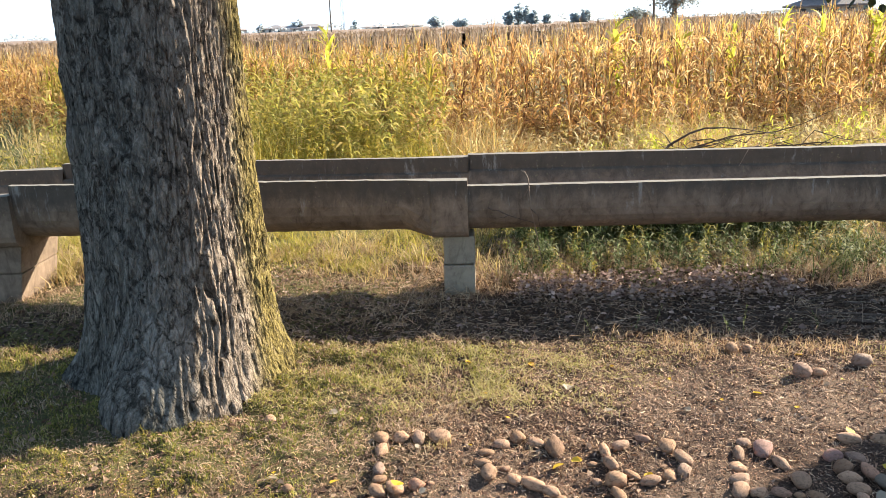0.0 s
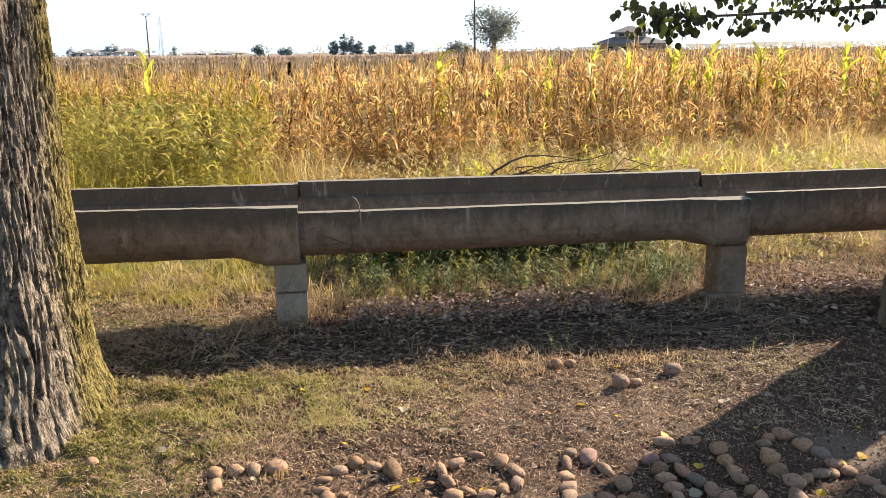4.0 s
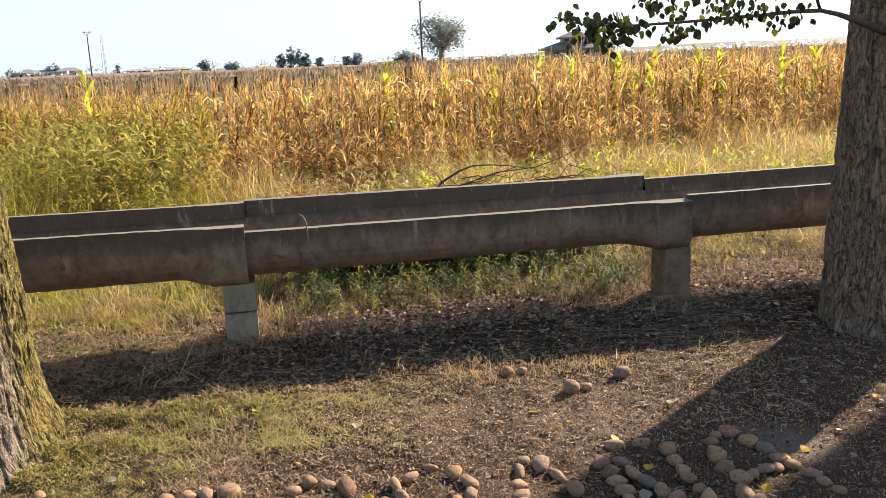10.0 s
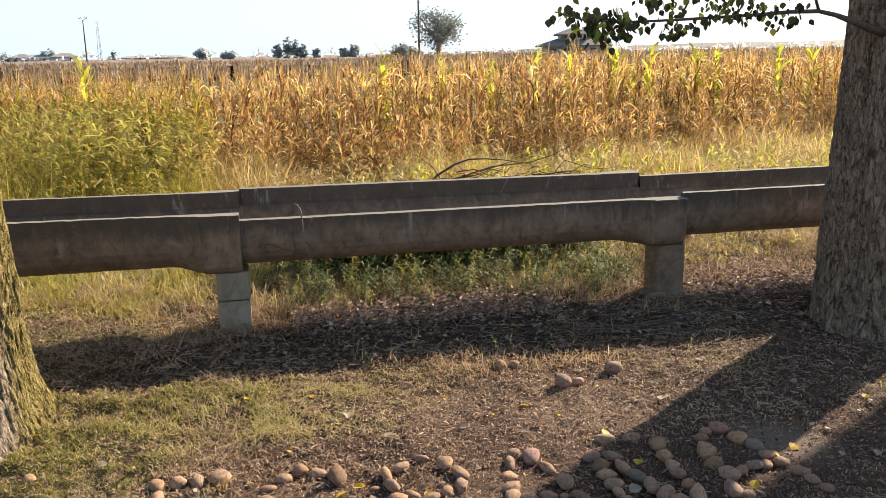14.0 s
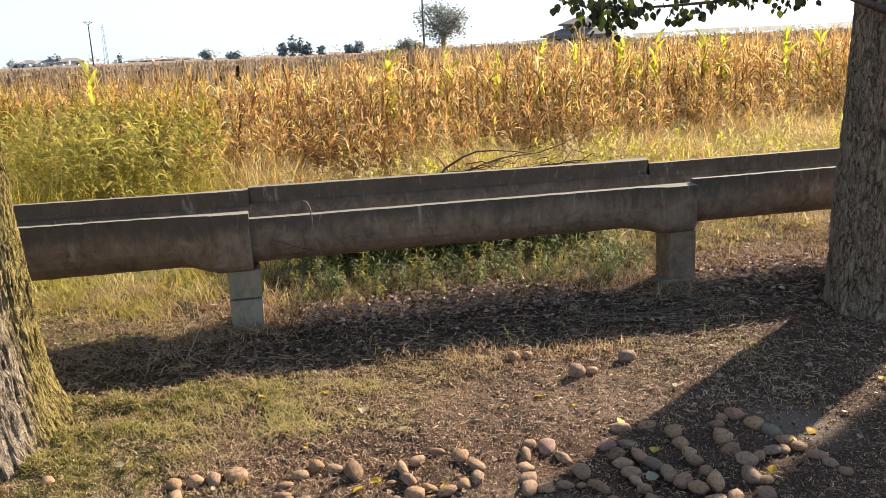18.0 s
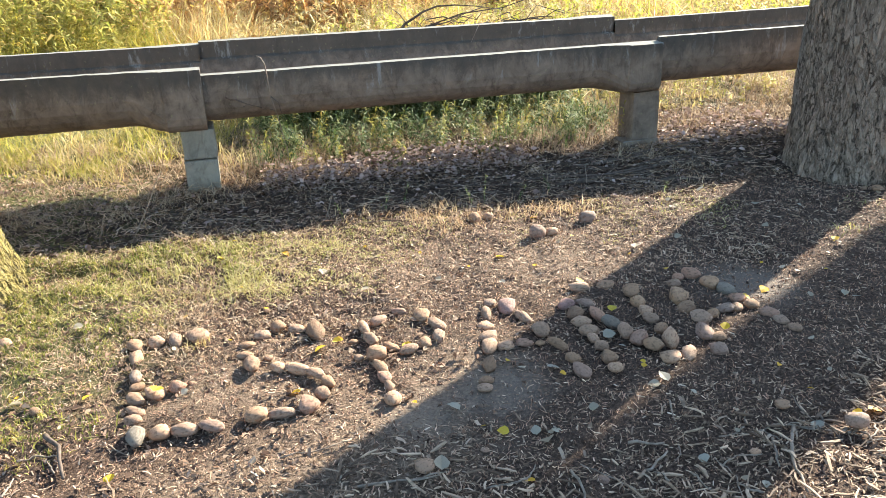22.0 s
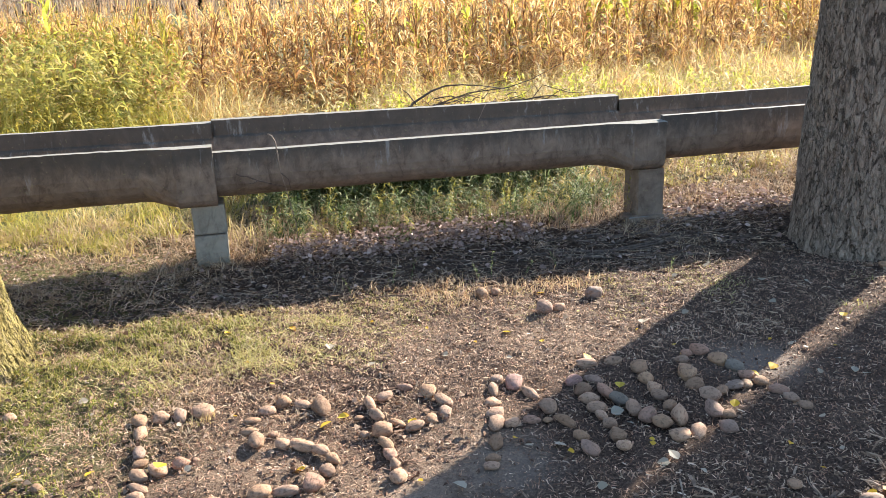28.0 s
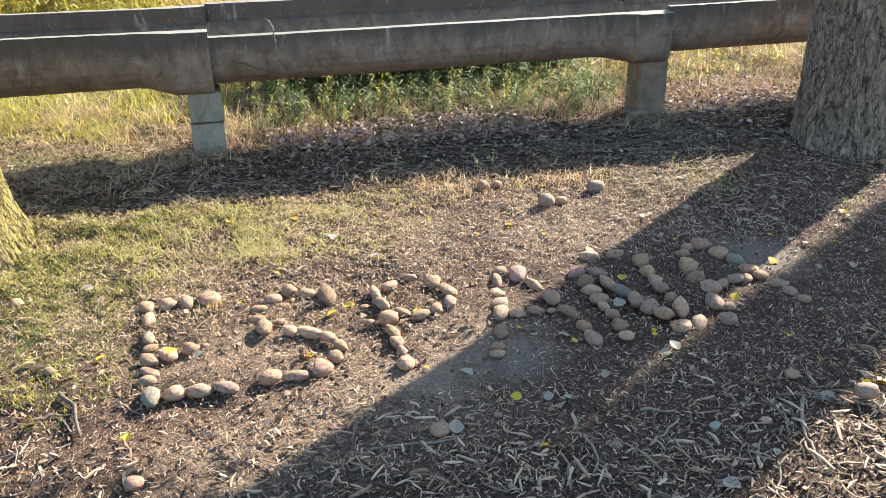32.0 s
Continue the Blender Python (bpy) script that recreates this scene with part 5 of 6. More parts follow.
sward("grass", "low tangled grass behind the channel", r, 8000, 0.3, 11.0, 7.4, 11.8, 0.15, 0.50, 0.009, PALE_STRAW, 1.8, 2, 0.05)
sward("tall_grass", "yellow-green grass in front of the maize", r, 5200, 1.5, 16.0, 9.0, 14.6, 0.20, 0.75, 0.012, GREEN_CORN, 1.6, 2, 0.03)


# ---- litter on the soil ----
def chip_template():
    v = [(x, y, z) for x in (-0.5, 0.5) for y in (-0.5, 0.5) for z in (-0.5, 0.5)]
    return v, [(0, 1, 3, 2), (4, 6, 7, 5), (0, 4, 5, 1), (2, 3, 7, 6), (0, 2, 6, 4), (1, 5, 7, 3)]


def crumb_template():
    v = [(0.55, 0.0, -0.25), (-0.3, 0.5, -0.2), (-0.32, -0.48, -0.25), (0.05, 0.06, 0.5)]
    return v, [(0, 1, 3), (1, 2, 3), (2, 0, 3), (0, 2, 1)]


def flake_template():
    """A tiny twisted flake."""
    return [(-0.5, -0.4, 0.0), (0.45, -0.5, 0.3), (0.5, 0.45, 0.0), (-0.4, 0.5, 0.35)], [(0, 1, 2, 3)]


def strip_template():
    """A curled sliver of bark or leaf."""
    v = [(-0.5, -0.5, 0.0), (-0.5, 0.4, 0.05), (0.02, -0.4, 0.55), (-0.03, 0.55, 0.5), (0.5, -0.3, 0.1), (0.46, 0.5, 0.0)]
    return v, [(0, 2, 3, 1), (2, 4, 5, 3)]


def twiglet_template(bend, sides=4):
    """A short bowed bit of wood, thinner towards its broken ends."""
    v = []
    for x, k in ((-0.5, 0.62), (0.03, 1.0), (0.5, 0.55)):
        for i in range(sides):
            w = 2 * math.pi * (i + 0.5) / sides
            v.append((x + 0.06 * (0.5 - i % 2) * (abs(x) > 0.2), 0.5 * k * math.cos(w) + bend * (0.25 - x * x) * 4, 0.5 * k * math.sin(w)))
    f = [(j * sides + i, j * sides + (i + 1) % sides, (j + 1) * sides + (i + 1) % sides, (j + 1) * sides + i) for j in range(2) for i in range(sides)]
    return v, f + ([(3, 2, 1, 0), (8, 9, 10, 11)] if sides == 4 else [])


def clear_of_trunks(x, y):
    """Litter lies off the trunks and the trodden spots, and thins out towards the open ground."""
    bare = sum(np.exp(-((x - px) ** 2 + (y - py) ** 2) / pr ** 2) for px, py, pr in TRODDEN)
    chance = np.modf(np.abs(np.sin(91.7 * x + 253.3 * y) * 4375.85))[0]
    fade = np.clip((y - 0.9) / 1.0, 0.10, 1) * np.clip((x + 4.2) / 1.5, 0.10, 1) * np.clip((5.8 - x) / 1.0, 0.10, 1)
    return (bare < 0.6 + 0.6 * chance) & (chance < fade) & (np.hypot(x - T1[0], y - T1[1]) > 0.6) & (np.hypot(x - T2[0], y - T2[1]) > 0.38)


def chips(label, r, count, x0, x1, y0, y1, l0, l1, density=None):
    x, y = r.uniform(x0, x1, count), r.uniform(y0, y1, count)
    keep = clear_of_trunks(x, y)
    if density is not None:
        keep &= r.uniform(0, 1, count) < density(x, y)
    x, y = x[keep], y[keep]
    n = len(x)
    length = r.uniform(0, 1, n) ** 2 * (l1 - l0) + l0
    sc = np.stack([length, r.uniform(0.0015, 0.004, n), r.uniform(0.0015, 0.004, n)], 1)
    v, f = spread(chip_template(), x, y, ground_z(x, y) + r.uniform(0.002, 0.014, n), r.uniform(0, 6.28, n), sc, r.normal(0, 0.16, n))
    return thing("wood_chips", mesh_np("wood_chips", v, f, CHIPS), label, "litter", kind="stuff")


def slivers(label, r, count, x0, x1, y0, y1, l0, l1, material=CHIPS, shape=strip_template):
    x, y = r.uniform(x0, x1, count), r.uniform(y0, y1, count)
    keep = clear_of_trunks(x, y)
    x, y = x[keep], y[keep]
    n = len(x)
    length = r.uniform(0, 1, n) ** 2 * (l1 - l0) + l0
    sc = np.stack([length, length * r.uniform(0.09, 0.30, n), length * r.uniform(0.08, 0.35, n)], 1)
    v, f = spread(shape(), x, y, ground_z(x, y) + r.uniform(0.002, 0.010, n), r.uniform(0, 6.28, n), sc, r.normal(0, 0.9, n))
    return thing("bark_slivers", mesh_np("bark_slivers", v, f, material), label, "litter", kind="stuff")


def mulch(label, r, count, x0, x1, y0, y1, l0, l1, w0, w1, depth, material=MULCH, skew=1.6, sides=4, density=None):
    """A loose layer of bits of wood, lying across one another."""
    out = []
    for bend in (-0.4, 0.08, 0.2, 0.9):
        n = count // 4
        x, y = r.uniform(x0, x1, n), r.uniform(y0, y1, n)
        keep = clear_of_trunks(x, y)
        if density is not None:
            keep &= r.uniform(0, 1, n) < density(x, y)
        x, y = x[keep], y[keep]
        n = len(x)
        length = r.uniform(0, 1, n) ** skew * (l1 - l0) + l0
        wide = np.minimum(r.uniform(w0, w1, n), length * 0.4)
        sc = np.stack([length, wide, wide * r.uniform(0.45, 0.9, n)], 1)
        v, f = spread(twiglet_template(bend, sides), x, y, ground_z(x, y) + wide * 0.3 + r.uniform(0.0, depth, n), r.uniform(0, 6.28, n), sc, r.normal(0, 0.13, n))
        out.append((v, f))
    v, f = merge(out)
    return thing("wood_chips", mesh_np("wood_chips", v, f, material), label, "litter", kind="stuff")


def mulch_depth(x, y):
    """The mulch is thick before the lettering and gives out raggedly towards it."""
    wave = 0.14 * np.sin(2.3 * x + 0.7) + 0.08 * np.sin(6.1 * x + 2.0)
    thin = 1 - 0.72 * np.exp(-((x - 0.15) / 0.55) ** 2)
    thin *= np.clip((x + 2.3 + 0.3 * np.sin(5 * y)) / 0.9, 0, 1) * np.clip((4.7 + 0.3 * np.sin(4 * y) - x) / 0.9, 0, 1) * np.clip((y - 1.0 + 0.12 * np.sin(3 * x)) / 0.45, 0, 1)
    return thin * np.clip((2.38 + wave + 0.30 * np.clip(-0.2 - x, 0, 1) - y) / 0.35, 0.0, 1.0)


def crumbs(label, r, count, x0, x1, y0, y1, s0, s1):
    x, y = r.uniform(x0, x1, count), r.uniform(y0, y1, count)
    keep = clear_of_trunks(x, y)
    x, y = x[keep], y[keep]
    n = len(x)
    s = r.uniform(0, 1, n) ** 2.5 * (s1 - s0) + s0
    sc = np.stack([s * r.uniform(0.8, 1.6, n), s, s * r.uniform(0.5, 0.9, n)], 1)
    v, f = spread(crumb_template(), x, y, ground_z(x, y) + s * 0.2, r.uniform(0, 6.28, n), sc, r.uniform(-1.0, 1.0, n))
    return thing("soil_crumbs", mesh_np("soil_crumbs", v, f, CRUMB), label, "soil", kind="stuff")


def litter(label, r, count, x0, x1, y0, y1, s0, s1, material=LITTER, heap=0.0):
    x, y = r.uniform(x0, x1, count), r.uniform(y0, y1, count)
    keep = clear_of_trunks(x, y)
    x, y = x[keep], y[keep]
    n = len(x)
    v, f = spread(leaf_template(), x, y, ground_z(x, y) + r.uniform(0.004, 0.02 + heap, n), r.uniform(0, 6.28, n), r.uniform(s0, s1, n)[:, None] * np.stack([r.uniform(0.5, 1.0, n), np.ones(n), r.uniform(1.0, 6.0, n)], 1), r.normal(0, 0.8, n))
    return thing("leaf_litter", mesh_np("leaf_litter", v, f, material), label, "leaves", kind="stuff")


crumbs("loose brown crumbs of dry soil", r, 22000, -2.0, 5.4, 0.6, 5.0, 0.005, 0.022)
mulch("thick layer of weathered wood chips and broken twigs", r, 10400, -2.3, 4.7, 1.0, 2.75, 0.018, 0.080, 0.004, 0.0105, 0.018, skew=2.2, density=mulch_depth)
mulch("broken bits of twig among the wood chips", r, 30000, -2.3, 4.7, 1.0, 3.0, 0.008, 0.034, 0.003, 0.007, 0.014, sides=3, density=lambda x, y: mulch_depth(x, y - 0.22))
mulch("dry curled bits of twig and straw on the soil", r, 13000, -1.2, 4.6, 2.3, 4.72, 0.009, 0.036, 0.0018, 0.0042, 0.006, SOIL_BITS, 2.0, 3)
mulch("pale curled straw and bits of twig on open soil", r, 2800, 0.5, 3.1, 3.4, 4.68, 0.012, 0.055, 0.003, 0.0065, 0.010, DRY_BITS, 2.2, 3)
mulch("pale bits of twig round the lettering", r, 1500, -0.7, 2.2, 2.3, 3.5, 0.010, 0.040, 0.0025, 0.0055, 0.008, DRY_BITS, 2.4, 3)
mulch("large weathered chips of wood", r, 420, -1.2, 3.6, 1.4, 2.35, 0.05, 0.11, 0.009, 0.017, 0.018, MULCH, 1.5, 4, mulch_depth)
slivers("pale flakes of dead leaf on open soil", r, 5000, 0.3, 3.1, 3.3, 4.7, 0.010, 0.034, DRY_BITS)
slivers("curled flakes of bark on the soil", r, 2200, -1.8, 4.0, 0.9, 2.45, 0.014, 0.060)
chips("sparse wood chips on trodden soil", r, 3500, -5.0, 6.5, -4.0, 1.3, 0.012, 0.06)
chips("thin wood chips and straw on the soil", r, 4000, -1.6, 5.0, 2.2, 4.7, 0.008, 0.034)
slivers("small slivers of bark and dead leaf on the soil", r, 112000, -3.0, 5.4, 1.1, 4.75, 0.005, 0.023, SOIL_BITS, flake_template)
slivers("crumbled brown leaf on the soil", r, 32000, -3.4, 5.6, 0.6, 5.2, 0.004, 0.018, LITTER, flake_template)
chips("twiggy litter in the shaded ditch", r, 4200, -3.4, 5.0, 4.5, 6.2, 0.015, 0.10)
mulch("broken twigs and straw lying in the ditch", r, 3000, -2.0, 4.2, 4.55, 5.5, 0.02, 0.13, 0.003, 0.006, 0.03, DRY_BITS, 1.8, 3)
mulch("bits of bark and twig shed round the grey tree", r, 3000, 2.9, 5.2, 3.3, 4.75, 0.012, 0.055, 0.003, 0.009, 0.012, MULCH, 2.2, 3)
litter("leaf litter in the ditch, toned darker for its shade", r, 6500, -3.4, 5.2, 4.5, 5.25, 0.016, 0.042, DITCH_SHADE_LITTER)
litter("brown dry leaves under the channel", r, 4200, -3.6, 6.0, 5.2, 6.6, 0.012, 0.034)
litter("pale pinkish dead leaves along the foot of the channel", r, 1300, -2.0, 6.0, 5.05, 6.0, 0.016, 0.04, PALE_LITTER)
# the sun on this heap is put into its pale colour
litter("heap of pale curled leaves at the channel's foot", r, 1900, 0.65, 2.5, 5.20, 5.75, 0.016, 0.044, PALE_LITTER, 0.07)
litter("tangle of pale dead leaves beside the post", r, 700, 3.5, 4.6, 5.30, 6.1, 0.018, 0.05, PALE_LITTER, 0.05)
litter("bleached dead leaves in the shaded ditch", r, 420, -1.6, 5.2, 4.5, 5.4, 0.022, 0.05, PALE_LITTER)
litter("scattered dry leaf scraps on the soil", r, 700, -1.4, 4.4, 1.6, 4.7, 0.010, 0.028)
litter("brown leaf scraps caught in the turf", r, 1400, -3.2, 1.4, 2.2, 4.7, 0.012, 0.036)


# ---- dead branches, vine and sticks ----
rng = random.Random(61)
brush = tagged(new("brush_pile"), "heap of dead dark branches lying behind the channel", "branches")


def dead_branch(points, r0, parent, material=TWIG_DARK):
    n = len(points)
    return part("dead_branch", tube_mesh("dead_branch", points, [r0 * (1 - 0.8 * i / (n - 1)) for i in range(n)], material, 6), None, parent)


dead_branch([(1.85, 7.05, 0.60), (1.95, 7.0, 0.75), (2.11, 7.0, 0.84), (2.23, 7.0, 0.878), (2.38, 7.0, 0.878), (2.55, 7.0, 0.86), (2.80, 7.0, 0.815)], 0.013, brush)
dead_branch([(2.10, 7.05, 0.70), (2.45, 7.05, 0.80), (2.80, 7.02, 0.83), (3.00, 7.0, 0.89), (3.21, 7.0, 0.985), (3.45, 7.0, 1.08)], 0.007, brush)
dead_branch([(2.0, 7.1, 0.72), (1.93, 7.1, 0.82), (1.84, 7.1, 0.89)], 0.006, brush)
for _ in range(22):
    a = (rng.uniform(1.6, 2.9), rng.uniform(6.75, 7.5), rng.uniform(0.35, 0.72))
    b = (a[0] + rng.uniform(-0.7, 0.9), a[1] + rng.uniform(-0.2, 0.3), a[2] + rng.uniform(-0.15, 0.22))
    dead_branch(wander(a, b, rng, 6, 0.10), rng.uniform(0.004, 0.009), brush)
for _ in range(26):
    a = (rng.uniform(1.75, 3.0), rng.uniform(6.6, 7.1), rng.uniform(0.66, 0.80))
    b = (a[0] + rng.uniform(-0.5, 0.9), a[1] + rng.uniform(-0.15, 0.2), a[2] + rng.uniform(-0.06, 0.14))
    dead_branch(wander(a, b, rng, 7, 0.12), rng.uniform(0.003, 0.007), brush)
for _ in range(10):
    x = rng.uniform(1.6, 3.1)
    dead_branch(wander((x, rng.uniform(6.7, 7.3), 0.0), (x + rng.uniform(-0.5, 0.5), 7.1, rng.uniform(0.5, 0.75)), rng, 5, 0.08), 0.010, brush)

vine = tagged(new("dry_vine"), "thin dry vine hanging over the channel's rim", "twig")
for pts, r0 in (([(0.686, 5.36, 0.852), (0.71, 5.36, 0.838), (0.728, 5.355, 0.80), (0.734, 5.352, 0.74), (0.747, 5.352, 0.59), (0.775, 5.40, 0.471), (0.80, 5.47, 0.33), (0.822, 5.50, 0.22), (0.83, 5.5, 0.0)], 0.0055),
                ([(0.47, 5.352, 0.618), (0.50, 5.345, 0.600), (0.533, 5.35, 0.597), (0.60, 5.355, 0.562), (0.68, 5.37, 0.532), (0.77, 5.39, 0.50)], 0.0055),
                ([(0.533, 5.35, 0.597), (0.55, 5.34, 0.585), (0.57, 5.345, 0.572)], 0.003),
                ([(0.734, 5.352, 0.74), (0.70, 5.34, 0.68), (0.66, 5.335, 0.66)], 0.003), ([(0.747, 5.345, 0.60), (0.79, 5.34, 0.56), (0.80, 5.345, 0.49)], 0.0045), ([(0.60, 5.355, 0.562), (0.57, 5.34, 0.55), (0.545, 5.34, 0.552)], 0.003),
                ([(2.33, 6.12, 0.84), (2.31, 6.11, 0.81), (2.28, 6.11, 0.75), (2.26, 6.11, 0.71)], 0.003)):
    n = len(pts)
    part("stem", tube_mesh("stem", pts, [r0 * (1 - 0.6 * i / (n - 1)) for i in range(n)], TWIG if pts[0][2] > 0.8 else TWIG_DARK, 6), None, vine)

STICKS = [
    ((-0.26, 2.75), (-0.21, 2.70), (-0.17, 2.51), 0.010), ((-0.07, 2.68), (0.03, 2.58), 0.003), ((1.93, 2.36), (1.88, 2.22), 0.004),
    ((2.25, 2.09), (2.14, 1.93), (2.09, 1.78), 0.007), ((2.14, 2.04), (2.08, 1.91), 0.005), ((1.67, 2.16), (1.79, 2.13), 0.006),
    ((1.67, 2.02), (1.78, 2.09), 0.006), ((1.33, 1.96), (1.29, 1.84), 0.005), ((1.14, 2.06), (1.28, 2.07), (1.33, 2.13), 0.004),
    ((0.53, 2.40), (0.74, 2.42), 0.003), ((0.75, 2.19), (1.02, 2.16), 0.005), ((1.43, 2.08), (1.43, 1.96), (1.39, 1.90), 0.005),
    ((0.93, 2.17), (1.04, 2.17), 0.004), ((2.46, 1.77), (2.39, 1.67), 0.006), ((1.74, 1.68), (1.83, 1.60), 0.005),
]
LONG_STICKS = [
    ((-2.12, 4.60), (-1.98, 4.63), 0.011), ((-1.95, 4.72), (-1.62, 4.98), 0.006),
    ((1.52, 1.76), (1.70, 1.68), 0.006), ((2.40, 2.14), (2.36, 1.96), 0.005), ((2.18, 4.99), (2.75, 4.86), (3.61, 4.97), 0.012),
    ((2.44, 4.80), (3.27, 4.98), (3.90, 5.12), 0.010), ((3.24, 5.10), (3.88, 4.79), 0.009), ((-0.78, 5.30), (0.14, 4.99), 0.008),
    ((1.67, 5.05), (2.31, 4.83), 0.008), ((3.10, 4.70), (3.85, 4.86), 0.007), ((0.79, 4.58), (1.40, 4.40), 0.006),
]


def stick(points, radius, label, group):
    pts = []
    for (x0, y0), (x1, y1) in zip(points, points[1:]):
        for i in range(4):
            s = i / 4
            k = 0.003 + 0.015 * math.hypot(x1 - x0, y1 - y0)
            pts.append((x0 + (x1 - x0) * s + rng.uniform(-k, k), y0 + (y1 - y0) * s + rng.uniform(-k, k)))
    pts.append(points[-1])
    radius *= 0.85 if "ditch" in group else 1.0
    p3 = [(x, y, float(ground_z(x, y)) + 0.004 + radius + 0.006 * rng.random()) for x, y in pts]
    n = len(p3)
    thing("stick", tube_mesh("stick", p3, [radius * (1 - 0.45 * i / (n - 1)) for i in range(n)], TWIG_DARK if group == "sticks in the ditch" or radius > 0.008 or (group == "heaped stems" and radius > 0.0055) else TWIG, 7), label, "stick", group)


for *pts, radius in STICKS:
    stick(pts, radius, "short weathered stick lying on the soil", "sticks on the soil")
for *pts, radius in LONG_STICKS:
    stick(pts, radius, "long dead branch lying in the ditch", "sticks in the ditch")
for k in range(90):                  # the pile of prunings in the corners
    if k % 2:
        x, y = rng.uniform(-1.0, -0.18), rng.uniform(1.85, 2.75)
    else:
        x, y = rng.uniform(1.5, 3.4), rng.uniform(1.45, 2.15)
    w, ln = rng.uniform(0, 6.28), rng.uniform(0.06, 0.22)
    bow = rng.uniform(-0.35, 0.35)
    stick(((x, y), (x + math.cos(w) * ln * 0.5, y + math.sin(w) * ln * 0.5), (x + math.cos(w + bow) * ln, y + math.sin(w + bow) * ln)), rng.uniform(0.002, 0.0045), "thin pruned twig lying among wood chips", "prunings")
for k in range(20):                   # long stems heaped between the post and the grey tree
    x, y = rng.uniform(2.3, 3.3), rng.uniform(4.75, 5.25)
    ln = rng.uniform(0.5, 1.1)
    stick(((x, y), (x + ln * 0.5, y + rng.uniform(-0.2, 0.2)), (min(x + ln, 3.95), y + rng.uniform(-0.5, 0.5))), rng.uniform(0.004, 0.010), "long dead stem heaped in the ditch", "heaped stems")
for k in range(110):
    x, y = rng.uniform(-1.2, 4.0), rng.uniform(4.55, 5.4)
    w, ln = rng.gauss(0, 0.9), rng.uniform(0.10, 0.5)
    if math.hypot(x - T1[0], y - T1[1]) > 0.8 and math.hypot(x + ln - T2[0], y - T2[1]) > 0.8:
        stick(((x, y), (x + math.cos(w) * ln, y + math.sin(w) * ln * 0.8)), rng.uniform(0.002, 0.005), "thin dead twig in the shaded ditch", "ditch twigs")
thing("stick", tube_mesh("stick", wander((-0.12, 4.65, 0.0), (0.08, 4.78, 0.36), rng, 6, 0.015), [0.004, 0.0037, 0.0034, 0.003, 0.0025, 0.0015], TWIG, 6), "thin dry stick standing aslant in the soil", "stick", "standing sticks")
for x, y, h in ((-0.30, 4.66, 0.18), (0.95, 4.66, 0.15), (2.62, 4.75, 0.13)):
    thing("stick", tube_mesh("stick", wander((x, y, 0.0), (x + rng.uniform(-0.08, 0.08), y, h), rng, 5, 0.05), [0.004, 0.0035, 0.003, 0.0025, 0.0015], TWIG, 6), "thin dry stalk standing in the soil", "stick", "standing sticks")

# small upright green sprigs at the ditch edge
for x, y, h in ((1.90, 4.60, 0.19), (1.82, 4.58, 0.15), (2.12, 4.62, 0.12), (1.30, 4.62, 0.14), (1.42, 4.66, 0.16), (2.35, 4.70, 0.10), (1.05, 4.60, 0.10), (3.0, 4.45, 0.10)):
    v, f = weed_plant(rng, h, 22, 0.045)
    v = np.asarray(v) * np.array([0.25, 0.25, 1.0])
    ob = thing("sprig", mesh_np("sprig", v, f, SHADE_WEED), "small upright green sprig at the ditch edge", "plant", "sprigs")
    ob.location = (x, y, float(ground_z(x, y)))

# ---- fallen leaves ----
flat_leaf = {}
for key, material in (("yellow", YELLOW), ("pale", PALE_LEAF)):
    me = bpy.data.meshes.new("fallen_leaf")
    me.from_pydata(*(lambda t: (t[0], [], t[1]))(leaf_template(1.0)))
    me.materials.append(material)
    flat_leaf[key] = me
YELLOW_AT = [(-0.50, 4.20), (-0.14, 3.02), (0.34, 4.21), (0.37, 4.23), (0.63, 2.80), (0.80, 3.17), (0.85, 3.19), (0.77, 3.13), (1.09, 3.05), (2.01, 3.36), (2.03, 3.08), (2.66, 2.99), (2.40, 2.77),
             (2.79, 3.07), (1.31, 2.34), (1.72, 3.80), (2.08, 4.30), (0.67, 4.18), (0.43, 3.83), (2.53, 2.13), (3.48, 3.49), (2.57, 2.11), (2.54, 1.92), (2.50, 1.87), (2.72, 2.03), (2.17, 1.51), (1.30, 2.05), (-0.02, 2.43), (0.10, 2.90)]
PALE_AT = [(1.59, 2.72), (1.99, 2.48), (1.95, 2.47), (1.63, 2.40), (1.18, 2.52), (1.87, 2.04), (1.03, 2.19), (3.09, 2.91), (1.90, 2.88), (2.44, 3.70), (3.24, 3.78), (0.85, 3.88), (1.04, 3.63), (-0.25, 3.65), (-0.39, 3.03),
           (1.89, 2.05), (2.36, 2.12), (1.43, 2.29), (1.40, 2.31), (1.46, 2.33), (0.01, 2.25), (2.25, 1.67), (1.76, 1.78), (3.11, 2.88), (2.71, 3.78), (3.4, 4.1), (3.2, 4.4), (2.9, 4.2)]
EXTRA = [("yellow", rng.uniform(-1.0, 4.4), rng.uniform(1.6, 4.6), rng.uniform(0.018, 0.030)) for _ in range(34)] + [("pale", rng.uniform(-0.8, 4.6), rng.uniform(1.5, 4.6), rng.uniform(0.02, 0.036)) for _ in range(90)]
